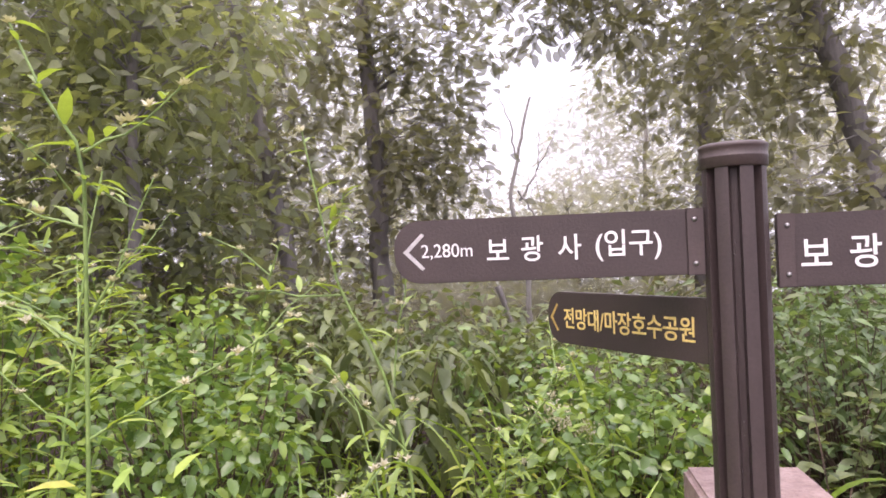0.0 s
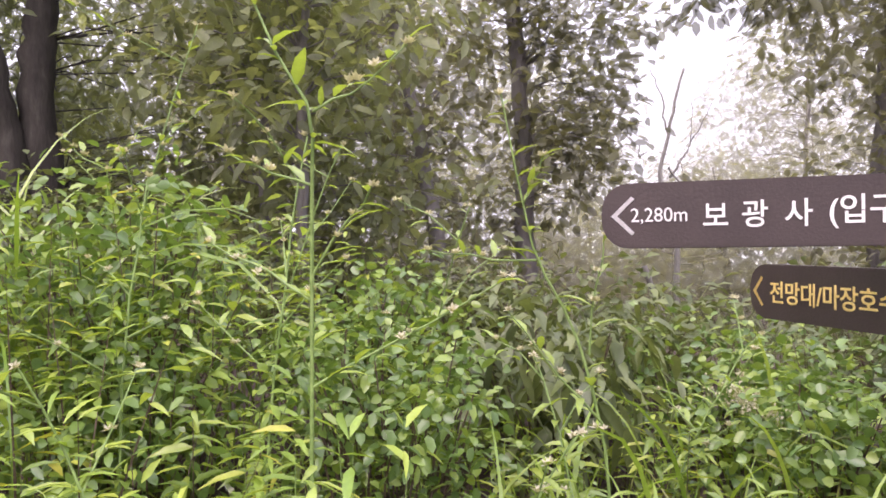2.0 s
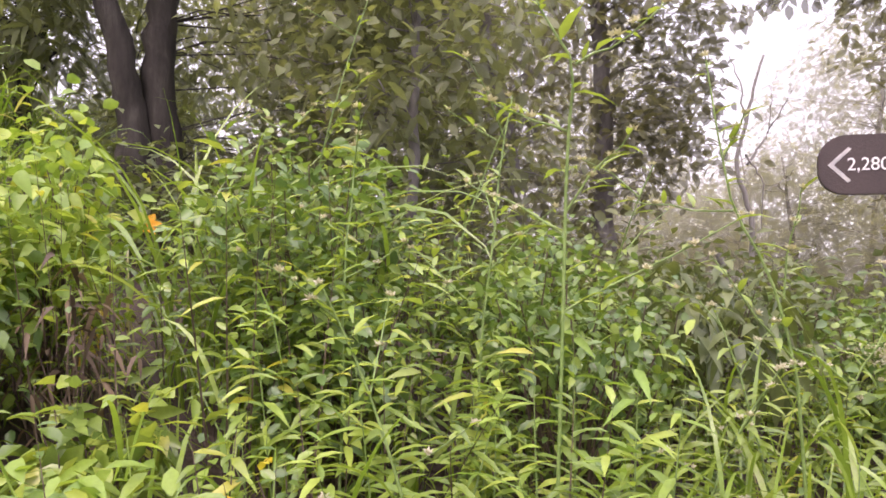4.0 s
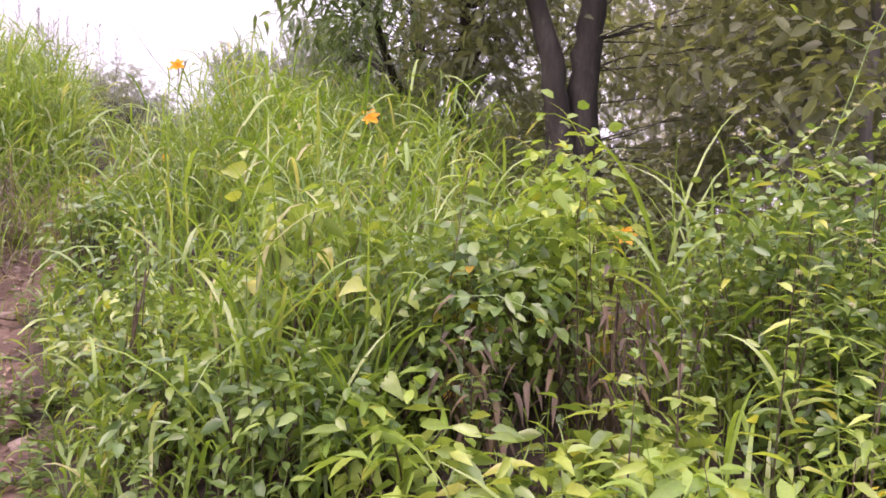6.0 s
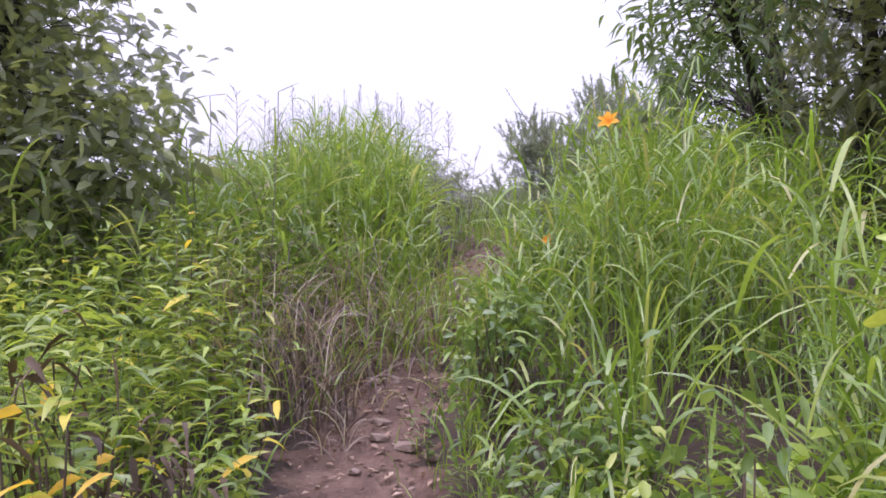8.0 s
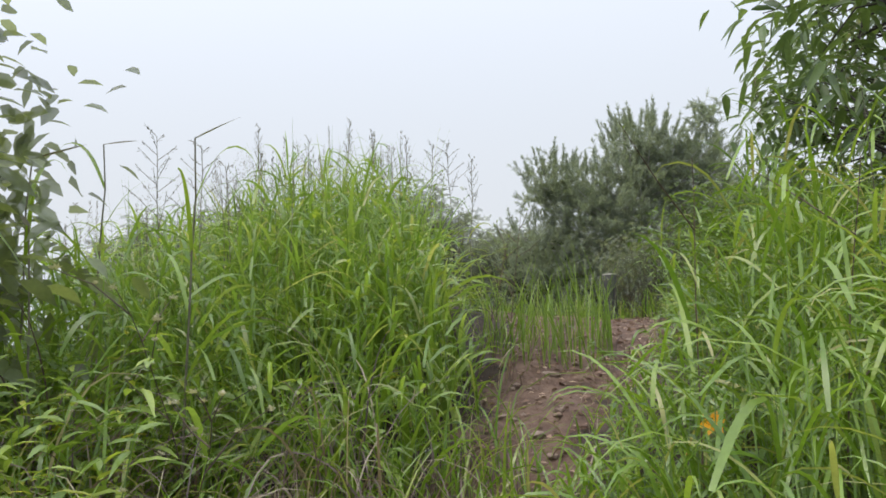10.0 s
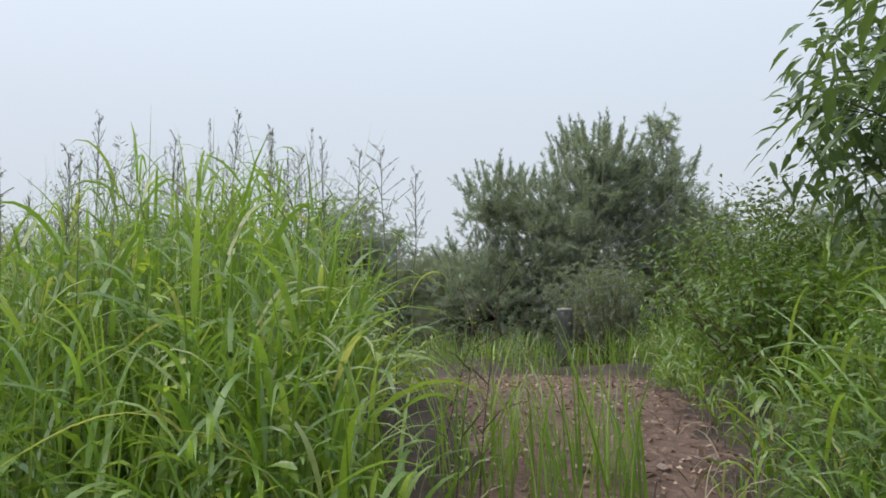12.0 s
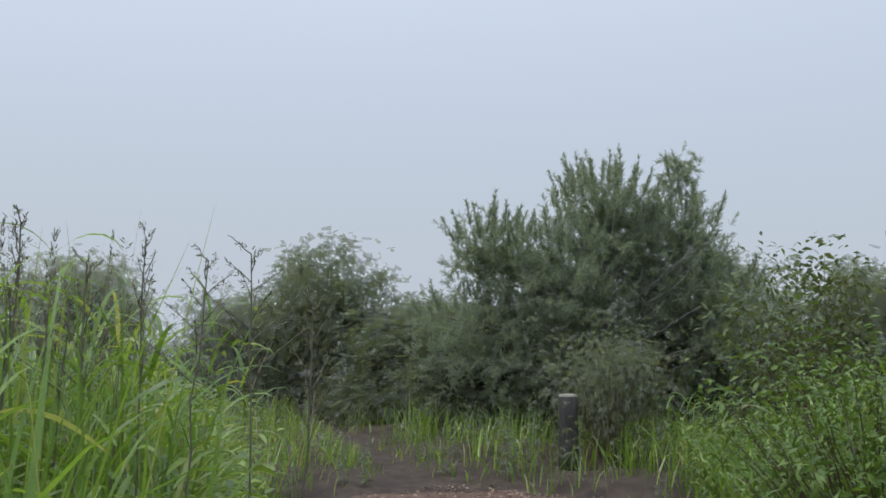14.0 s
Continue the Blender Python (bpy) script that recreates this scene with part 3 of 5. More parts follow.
bmesh.ops.bevel(bm, geom=bm.edges[:], offset=.004, segments=2, affect="EDGES")
tg = part("tag", bm, M_TAG, t2, "white paper tag")
tg.location = Vector((-1.46, 7.155, 1.64)) - t2.location
tree("tree", "dense dark understory tree at the forest edge", "tree",
     [[(-2.6, 5.6, .1, .06), (-2.6, 5.6, 1.6, .05), (-2.5, 5.6, 3.6, .03)]],
     [((-2.6, 5.6, 2.9), (1.3, .9, 1.4), 95), ((-1.7, 5.5, 1.8), (.9, .7, .7), 46)],
     M_OVAL, 22, .18, .13, .07, FINE, .25, .01, M_MIDBARK, "forest trees", 2, 1.0)
tree("tree", "leaning forest tree with spreading boughs", "tree",
     [[(4.6, 6.6, -.2, .13), (4.0, 6.4, 2.0, .11), (3.6, 6.3, 3.2, .1), (2.8, 6.2, 5.0, .07)]],
     [((3.0, 6.4, 3.7), (1.5, 1.0, 1.1), 125), ((1.5, 6.9, 4.2), (1.2, .8, .6), 70), ((3.7, 6.4, 1.6), (1.2, .9, 1.1), 95), ((2.9, 6.0, .7), (1.1, .6, .6), 45)],
     M_DARK, 19, .17, .15, .085, FINE, .15, .009, M_MIDBARK, "forest trees", 2, 1.0)
tree("tree", "forest tree standing behind the signpost in mist", "tree",
     [[(3.9, 10.2, -.4, .13), (3.9, 10.2, 2.0, .11), (4.1, 10.2, 5.0, .07)]],
     [((3.9, 10.0, 4.2), (1.5, 1.0, 1.6), 120), ((4.1, 10, 2.0), (1.3, 1, 1.1), 60)],
     M_DARK, 18, .2, .17, .1, FINE, .15, .009, M_MIDBARK, "forest trees", 2, 1.0)
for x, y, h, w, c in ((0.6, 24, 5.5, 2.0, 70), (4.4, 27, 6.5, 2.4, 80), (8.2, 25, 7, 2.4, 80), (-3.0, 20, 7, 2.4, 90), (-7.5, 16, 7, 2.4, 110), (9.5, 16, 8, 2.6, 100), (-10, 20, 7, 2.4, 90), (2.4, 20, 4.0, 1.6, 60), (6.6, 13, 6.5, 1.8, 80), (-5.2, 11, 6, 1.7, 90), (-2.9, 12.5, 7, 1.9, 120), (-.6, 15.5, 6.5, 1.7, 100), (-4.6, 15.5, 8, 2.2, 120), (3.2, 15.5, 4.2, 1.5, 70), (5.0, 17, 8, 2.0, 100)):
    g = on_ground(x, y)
    tree("tree", "tree far off, mist haze put into its pale crown", "tree", [[(x, y, g - .2, .08), (x + .25 * math.sin(x * 3), y, g + h * .5, .06), (x + .3 * math.cos(x * 5), y, g + h * .9, .02)]],
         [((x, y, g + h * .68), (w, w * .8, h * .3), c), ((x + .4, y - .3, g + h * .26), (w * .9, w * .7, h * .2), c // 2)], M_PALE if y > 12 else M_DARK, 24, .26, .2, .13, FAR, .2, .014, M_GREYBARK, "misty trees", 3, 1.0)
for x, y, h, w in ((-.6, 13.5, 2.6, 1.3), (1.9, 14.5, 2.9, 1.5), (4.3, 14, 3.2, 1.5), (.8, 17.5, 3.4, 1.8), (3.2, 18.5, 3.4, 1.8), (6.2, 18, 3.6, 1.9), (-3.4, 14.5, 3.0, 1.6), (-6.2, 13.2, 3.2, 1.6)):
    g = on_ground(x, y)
    tree("shrub", "forest bush, its leaves paled to stand for mist", "shrub", [[(x, y, g - .1, .04), (x, y, g + h * .4, .03), (x + .1, y, g + h * .8, .015)]],
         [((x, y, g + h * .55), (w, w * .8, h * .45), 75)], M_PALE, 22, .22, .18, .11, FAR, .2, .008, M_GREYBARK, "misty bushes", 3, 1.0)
# bare dead tree
dt = empty("dead_tree", (1.38, 10.28, on_ground(1.38, 10.28)), "bare grey dead tree with forked twigs", "tree")
o = np.array(dt.location)
for pts, r in (([(1.38, 10.28, -.6), (1.36, 10.28, 1.5), (1.15, 10.28, 2.2), (1.32, 10.28, 3.0), (1.5, 10.28, 3.7)], .045),
               ([(1.3, 10.28, 2.2), (1.55, 10.3, 2.6), (1.85, 10.3, 3.2)], .022), ([(1.28, 10.28, 2.8), (1.2, 10.25, 3.3), (1.05, 10.25, 3.7)], .016),
               ([(1.25, 10.2, 2.35), (1.5, 10.2, 2.0), (1.48, 10.2, 1.2)], .018), ([(.9, 10.1, 1.0), (1.25, 10.2, .1)], .05), ([(1.6, 10.3, 2.7), (1.62, 10.3, 3.3)], .01)):
    p = np.array(pts)
    u = np.linspace(0, len(p) - 1, len(p) * 4)
    p = np.stack([np.interp(u, np.arange(len(p)), p[:, j]) for j in range(3)], 1) + RNG.normal(0, .012, (len(u), 3))
    v, f = tube(p - o, np.linspace(r, r * .35, len(p)), 7)
    link("branch", quads("branch", v, f, M_GREYBARK), dt)

# chestnut beside the climb
tree("tree", "dark chestnut tree with long drooping toothed leaves", "tree",
     [[(-7.3, 6.7, 1.8, .12), (-7.35, 6.6, 3.0, .10), (-7.5, 6.4, 4.8, .06)], [(-7.3, 6.65, 2.4, .06), (-6.8, 5.4, 3.1, .05), (-6.2, 4.2, 3.7, .03)]],
     [((-7.42, 6.65, 4.6), (.98, 1.0, 1.5), 95), ((-6.15, 4.0, 3.75), (.7, .7, .7), 42), ((-7.45, 6.3, 3.1), (.9, .8, .5), 36), ((-7.75, 5.5, 3.5), (.28, .4, .55), 22)],
     M_CHEST, 24, .15, .145, .042, LANCE, .4, .012)
tree("tree", "dark drooping chestnut tree behind the tall grass", "tree",
     [[(-5.9, 5.6, .6, .09), (-5.9, 5.5, 2.2, .08), (-5.7, 5.3, 4.2, .05)]],
     [((-5.7, 5.3, 4.0), (1.1, 1.0, .9), 100), ((-5.6, 5.2, 3.0), (.8, .7, .4), 36)],
     M_OVAL, 16, .13, .19, .06, LANCE, .4, .012)
# broadleaf bush tree on the other side
tree("tree", "young broadleaf tree with oval leaves beside the path", "tree",
     [[(-8.4, -.9, .9, .07), (-8.3, -.8, 2.2, .055), (-8.2, -.6, 4.2, .03)]],
     [((-8.3, -.72, 3.35), (.98, .98, 1.35), 165), ((-7.85, -.45, 2.1), (.9, .9, .8), 115)],
     M_BUSHTREE, 26, .17, .12, .066, FINE, .25, .008)


# ------------------------------------------------------------ pine
def pine(label, x, y, shoots, trunk_top):
    """shoots: (center, radii, count) of upright needle shoots."""
    g = on_ground(x, y)
    ob = empty("pine_tree", (x, y, g), label, "pine tree")
    o = np.array([x, y, g])
    v, f = tube(wander((x, y, g - .1), trunk_top, 9, .05), np.linspace(.14, .03, 9), 9)
    link("trunk", quads("trunk", v - o, f, M_MIDBARK), ob)
    limbs, needles, candles = [], [], []

    def brush(at, ax, long, k, needle, wide):
        """A shoot: an axis set all round with needles that point along it."""
        u = RNG.random(k)
        d = unit(unit(RNG.normal(size=(k, 3))) * .85 + ax)
        return leaves(at + ax * (u * long)[:, None], d, unit(RNG.normal(size=(k, 3))), RNG.uniform(.75, 1.2, k) * needle * (1.1 - .35 * u), np.full(k, wide), THIN, .0)

    for c, r, count in shoots:
        tips = twigs_in(c, r, int(count * 1.5), .6)
        for t in tips:
            out = (t - np.array(c)) / np.array(r)
            root = np.array([x, y, g + (t[2] - g) * .55]) * .6 + t * .4
            if RNG.random() < .12:
                limbs.append(tube(wander(root, t, 6, .05), np.linspace(.016, .005, 6), 5))
            ax = unit(out * .75 + UP * (1.0 if out[2] > -.2 else .3) + RNG.normal(0, .2, 3))
            needles.append(brush(t, ax, RNG.uniform(.2, .35), 40, .1, .014))
            for j in range(2):
                needles.append(brush(t + RNG.normal(0, .14, 3), unit(ax + RNG.normal(0, .45, 3)), .22, 30, .1, .014))
            if out[2] > .35 and RNG.random() < .75:          # a long candle standing out of the crown
                ax = unit(np.array([.5 * out[0], .5 * out[1], 1.0]) + RNG.normal(0, .12, 3))
                candles.append(brush(t + ax * .1, ax, RNG.uniform(.32, .5), 100, .085, .015))
        inner = twigs_in(c, np.array(r) * .8, int(count * 1.7), .1)
        for t in inner:
            needles.append(brush(t, unit(RNG.normal(size=3) + UP * .5), .3, 46, .12, .022))
    v, f = join(limbs)
    tagged(link("branchwork", quads("branchwork", v - o, f, M_GREYBARK), ob), "", "", "", "stuff")
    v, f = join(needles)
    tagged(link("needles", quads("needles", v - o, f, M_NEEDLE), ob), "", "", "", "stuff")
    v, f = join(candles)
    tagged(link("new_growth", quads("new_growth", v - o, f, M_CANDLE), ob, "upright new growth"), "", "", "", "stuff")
    return ob


pine("bushy grey-green pine tree with upright shoots, fog haze in its needle colour", -15.2, 11.4,
     [((-15.3, 11.5, 5.2), (.95, 1.0, .95), 110), ((-16.2, 9.9, 4.6), (.75, .75, .65), 55), ((-14.6, 12.7, 4.9), (.75, .75, .75), 70), ((-15.6, 10.8, 4.1), (1.3, 1.3, 1.0), 150),
      ((-16.2, 9.7, 3.2), (1.1, 1.1, .8), 60), ((-14.5, 12.9, 3.7), (1.2, 1.2, .9), 110), ((-15.4, 11.3, 2.9), (1.3, 1.3, .8), 70), ((-15.1, 11.9, 4.6), (.8, .8, .9), 60), ((-14.75, 12.95, 6.35), (.2, .2, .35), 8), ((-14.85, 12.8, 5.9), (.2, .2, .25), 5)],
     (-15.2, 11.7, 5.8))

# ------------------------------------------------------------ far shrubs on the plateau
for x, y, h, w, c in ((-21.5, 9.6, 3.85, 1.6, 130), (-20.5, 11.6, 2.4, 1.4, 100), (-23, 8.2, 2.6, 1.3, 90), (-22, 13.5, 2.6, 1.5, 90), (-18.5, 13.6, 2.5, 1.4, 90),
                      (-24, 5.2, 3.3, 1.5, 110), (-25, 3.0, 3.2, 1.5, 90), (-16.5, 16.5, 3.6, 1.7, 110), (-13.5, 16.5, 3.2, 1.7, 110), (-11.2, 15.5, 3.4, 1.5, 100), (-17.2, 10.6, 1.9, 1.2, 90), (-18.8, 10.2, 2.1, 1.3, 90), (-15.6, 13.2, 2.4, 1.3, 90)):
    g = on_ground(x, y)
    tree("shrub", "grey-green leafy shrub with fog haze put into its leaf colour", "shrub", [[(x, y, g - .1, .07), (x, y, g + h * .4, .05), (x, y, g + h * .8, .02)]],
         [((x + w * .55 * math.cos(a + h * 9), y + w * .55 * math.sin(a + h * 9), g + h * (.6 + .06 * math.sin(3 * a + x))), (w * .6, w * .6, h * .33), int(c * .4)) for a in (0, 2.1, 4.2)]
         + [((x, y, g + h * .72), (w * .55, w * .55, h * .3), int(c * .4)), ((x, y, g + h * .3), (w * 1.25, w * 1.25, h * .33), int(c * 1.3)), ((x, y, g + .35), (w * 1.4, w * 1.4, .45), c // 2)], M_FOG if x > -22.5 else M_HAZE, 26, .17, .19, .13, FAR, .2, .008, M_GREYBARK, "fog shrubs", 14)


# ------------------------------------------------------------ grass and herbs
def scatter(box, per_m2, side=0, dmin=.03, dmax=99, keep=None):
    x0, y0, x1, y1 = box
    n = int((x1 - x0) * (y1 - y0) * per_m2)
    x, y = RNG.uniform(x0, x1, n), RNG.uniform(y0, y1, n)
    d, s = near(x, y)
    ok = (d > dmin) & (d < dmax)
    if side:
        ok &= s == side
    if keep is not None:
        ok &= keep(x, y)
    return x[ok], y[ok], d[ok]


def clumped(x, y, scale=3.0, seed=0.0):
    """A patchy 0..1 field, so that growth comes in tufts."""
    return .5 + .25 * (np.sin(x * scale + 2.1 * np.sin(y * scale * .7 + seed)) + np.sin(y * scale * 1.3 + 1.7 * np.sin(x * scale * .9 - seed)))


def grass(name, label, box, per_m2, height, width, mat, side=0, dmin=.03, dmax=99, bend=(.5, 1.7), ramp_d=.6, low=.4, seg=5, keep=None, vary=.3, tilt=.3, free=False):
    x, y, d = scatter(box, per_m2, side, dmin, dmax, keep)
    c = clumped(x, y, 3.0, box[0])
    ok = RNG.random(len(x)) < .35 + .9 * c
    x, y, d, c = x[ok], y[ok], d[ok], c[ok]
    n = len(x)
    h = height * (low + (1 - low) * smooth01(d, 0, ramp_d)) * (1 - vary + vary * 1.3 * c) * RNG.uniform(.6, 1.15, n)
    base = np.stack([x, y, ground(x, y) - .02], 1)
    az = RNG.uniform(0, 2 * np.pi, n)
    over, _ = near(x + np.cos(az) * h * .6, y + np.sin(az) * h * .6)
    h = h if free else np.where(over < -.05, np.minimum(h, .5), h)          # blades that lean over the trodden path stay short
    v, f = blades(base, h, az, np.abs(RNG.normal(0, tilt, n)), RNG.uniform(*bend, n) * RNG.uniform(.6, 1.12, n), RNG.uniform(.55, 1.2, n) * width, seg)
    return tagged(link(name, quads(name, v, f, mat)), label, "grass", "", "stuff")


def herbs(name, label, box, per_m2, height, mat, length, width, side=0, dmin=.03, dmax=99, per=16, shape=LANCE, droop=.35, ramp_d=.8, low=.4, keep=None, start=.15, stem=M_STEM, top=None):
    x, y, d = scatter(box, per_m2, side, dmin, dmax, keep)
    n = len(x)
    c = clumped(x, y, 2.4, box[1])
    g = ground(x, y)
    h = height * (low + (1 - low) * smooth01(d, 0, ramp_d)) * (.72 + .4 * c) * RNG.uniform(.75, 1.15, n)
    if top is not None:
        h *= top(x, y)
    base = np.stack([x, y, g - .02], 1)
    az, lean = RNG.uniform(0, 2 * np.pi, n), np.abs(RNG.normal(0, .28, n))
    tip = base + np.stack([np.cos(az) * np.sin(lean), np.sin(az) * np.sin(lean), np.cos(lean)], 1) * h[:, None]
    sv, sf = blades(base, h, az, lean, np.full(n, .05), np.full(n, .007), 3)
    link_stems = quads(name + "_stems", sv, sf, stem)
    u = start + (1 - start) * (np.arange(per) + .5)[None] / per + RNG.normal(0, .02, (n, per))
    p = base[:, None] + (tip - base)[:, None] * np.clip(u, 0, 1)[..., None]
    la = az[:, None] + np.arange(per)[None] * 2.4 + RNG.normal(0, .3, (n, per))
    rise = RNG.uniform(-.15, .7, (n, per))
    dd = np.stack([np.cos(la) * np.cos(rise), np.sin(la) * np.cos(rise), np.sin(rise)], -1)
    size = (1.15 - .55 * np.clip(u, 0, 1)) * RNG.uniform(.65, 1.2, (n, per))
    v, f = leaves(p.reshape(-1, 3), dd.reshape(-1, 3), unit(UP + RNG.normal(0, .3, (n * per, 3))), (length * size).ravel(), (width * size).ravel(), shape, droop)
    ob = tagged(link(name, quads(name, v, f, mat)), label, "undergrowth", "", "stuff")
    tagged(link("stems", link_stems, ob), "", "", "", "stuff")
    return ob


def culms(name, label, box, per_m2, height, mat, side=0, dmin=.03, dmax=99, keep=None, leaf=.42, width=.018, per=5, ramp_d=.7, low=.4, seg=7, lean=.22, top=None):
    """Jointed grass: thin stems with arching leaf blades set along them."""
    x, y, d = scatter(box, per_m2, side, dmin, dmax, keep)
    c = clumped(x, y, 3.0, box[0] + 1.0)
    ok = RNG.random(len(x)) < .3 + 1.0 * c
    x, y, d, c = x[ok], y[ok], d[ok], c[ok]
    n = len(x)
    h = height * (low + (1 - low) * smooth01(d, 0, ramp_d)) * (.72 + .4 * c) * RNG.uniform(.7, 1.15, n)
    if top is not None:
        h *= top(x, y)
    az, th = RNG.uniform(0, 2 * np.pi, n), np.abs(RNG.normal(0, lean, n))
    over, _ = near(x + np.cos(az) * h * .5, y + np.sin(az) * h * .5)
    h = np.where(over < 0, np.minimum(h, .5), h)
    base = np.stack([x, y, ground(x, y) - .02], 1)
    way = np.stack([np.cos(az) * np.sin(th), np.sin(az) * np.sin(th), np.cos(th)], 1)
    sv, sf = blades(base, h * .97, az, th, np.full(n, .05), np.full(n, .006), 3)
    u = np.clip(.18 + .8 * (np.arange(per) + .5)[None] / per + RNG.normal(0, .04, (n, per)), .05, .98)
    root = (base[:, None] + way[:, None] * (u * h[:, None])[..., None]).reshape(-1, 3)
    la = (az[:, None] + np.arange(per)[None] * np.pi + RNG.normal(0, .55, (n, per))).ravel()
    size = (RNG.uniform(.6, 1.15, (n, per)) * leaf * (1.05 - .35 * np.abs(u - .55) * 2) * np.clip(h / height + .25, .45, 1.1)[:, None]).ravel()
    m = n * per
    lv, lf = blades(root, size, la, RNG.uniform(.3, 1.0, m), RNG.uniform(1.1, 2.5, m), RNG.uniform(.6, 1.2, m) * width, seg)
    ob = tagged(link(name, quads(name, lv, lf, mat)), label, "grass", "", "stuff")
    tagged(link("stems", quads("stems", sv, sf, M_STEM), ob), "", "", "", "stuff")
    return ob


def disc(cx, cy, r):
    return lambda x, y: (x - cx) ** 2 + (y - cy) ** 2 < r * r * (.6 + .8 * clumped(x, y, 5.0))


def bank_top(x, y):
    """How tall the growth on the bank stands: tall by the twin tree, low before the sign."""
    return np.interp(x, [-3.2, -2.4, -1.5, -.9, -.4, .2, 1.5], [.95, 1.05, 1.1, .95, .62, .5, .5])


def patchy(x, y):
    return clumped(x, y, 3.4, 1.0) > .4


# bank that the walk starts beside
NB = (-2.9, .6, 1.0, 3.2)
# brown stems in place of green ones put shade into the hollows
herbs("undergrowth", "mixed leafy green weeds covering the bank", NB, 26, 1.0, M_HERB, .135, .032, 1, 1.15, 99, 18, LANCE, .3, 1.3, .45, patchy, .3, M_DEADSTEM, bank_top)
herbs("undergrowth", "oval-leaved weeds on the bank", NB, 16, .8, M_SHRUB, .06, .032, 1, .3, 99, 16, FINE, .2, 1.2, .45, None, .3, M_DEADSTEM, bank_top)
grass("bank_grass", "broad arching grass blades on the bank", NB, 40, .8, .022, M_BROAD, 1, .15, 99, (1.4, 2.6), .6, .75, 8, lambda x, y: x > -1.9, .3, .5)
grass("bank_grass", "long bright arching blades along the foot of the bank", (-1.9, .55, 1.0, 2.2), 24, .85, .024, M_BROAD, 1, .3, 1.5, (1.3, 2.6), .3, .85, 10, None, .3, .45)
culms("bank_grass", "jointed grass with broad arching leaves on the bank", (-1.9, 1.1, 1.0, 2.6), 12, .8, M_BROAD, 1, .35, 99, None, .42, .021, 5, .8, .6, 8, .22, bank_top)
grass("bank_grass", "long arching blades leaning out at the bank's edge", (-1.7, .8, -.35, 1.35), 26, .95, .024, M_BROAD, 1, .45, 2, (1.7, 2.6), .3, .85, 12, None, .3, .3)
grass("bank_grass", "broad bright blades arching low over the bank", (-1.6, 1.0, -.35, 1.6), 44, 1.05, .026, M_BROAD, 1, .4, 3, (1.8, 2.7), .3, .9, 12, None, .3, .6)
grass("bank_grass", "fine grass between the weeds of the bank", NB, 120, .55, .010, M_GRASS, 1, .12, 99, (.8, 2.2), .9, .5, 5, None, .3, .5)
herbs("undergrowth", "weeds behind the signpost, dimmed in colour as if in shade", (.7, 1.9, 4.5, 3.6), 34, .8, M_DIM, .09, .045, 1, .3, 99, 18, FINE, .25, .5, .8, None, .15, M_DEADSTEM)
grass("tall_grass", "tuft of tall arching grass by the twin tree", (-2.7, 1.9, -1.6, 3.0), 360, 1.5, .02, M_BROAD, 1, .3, 99, (1.6, 2.7), .5, .9, 10, lambda x, y: (x + 2.15) ** 2 + (y - 2.42) ** 2 < .06, .2, .3)
herbs("undergrowth", "bright narrow-leaved weeds at the foot of the bank", (-1.5, 1.1, -.5, 2.2), 26, .95, M_LIME, .14, .028, 1, .9, 99, 20, LANCE, .3, 1.0, .55, None, .3, M_STEM)
# growth under the wood
WB = (-7, 3.3, 5, 13)
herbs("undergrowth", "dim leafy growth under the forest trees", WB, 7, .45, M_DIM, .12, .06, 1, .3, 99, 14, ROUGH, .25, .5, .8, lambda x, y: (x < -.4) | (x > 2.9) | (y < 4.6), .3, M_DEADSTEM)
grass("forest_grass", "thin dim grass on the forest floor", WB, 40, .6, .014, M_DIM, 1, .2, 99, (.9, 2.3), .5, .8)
# tall grass right of the climb
def thinned(x, y):
    """Patchier nearer the bank, where leafy weeds come between."""
    return (x < -4.8) | (clumped(x, y, 3.1, 2.0) > .22)


herbs("undergrowth", "leafy weeds at the foot of the tall grass", (-6.5, .2, -2.4, 3.2), 30, .45, M_FERN, .055, .026, 1, .0, 2.3, 14, FINE, .25, .5, .5, None, .25)
grass("tall_grass", "tall bright green arching grass beside the path", (-6.6, .2, -2.6, 3.4), 100, 1.15, .016, M_GRASS, 1, .15, 2.6, (1.2, 3.0), .8, .3, 9, thinned, .4, .35)
grass("tall_grass", "broad-bladed tall grass beside the path", (-6.4, .3, -2.8, 3.2), 45, 1.15, .019, M_BROAD, 1, .35, 2.4, (1.4, 3.1), .7, .4, 10, thinned, .4, .35)
culms("tall_grass", "tall jointed grass with drooping bright leaves beside the path", (-6.6, .2, -2.7, 3.4), 110, 1.12, M_GRASS, 1, .15, 2.6, thinned, .38, .0145, 6, .9, .3)
grass("tall_grass", "tuft of long bright blades in front of the bushes", (-3.2, .4, -2.3, 1.3), 420, .95, .015, M_GRASS, 1, .1, 2, (.7, 2.1), .3, .9, 9, disc(-2.8, .85, .24), .2, .25, True)
grass("path_grass", "short grass along the path's edge", (-6.5, -.8, -1.5, 2.4), 140, .38, .008, M_GRASS, 1, -.08, .6, (.8, 2.4), .3, .6)
# M_FERN's darker tone stands for the shade beneath the overhanging grass
herbs("undergrowth", "low dark leafy plants along the path's edge", (-4.6, -.6, -1.2, 1.2), 60, .38, M_FERN, .07, .036, 1, -.1, .55, 12, FINE, .3, .5, .5, patchy, .15)
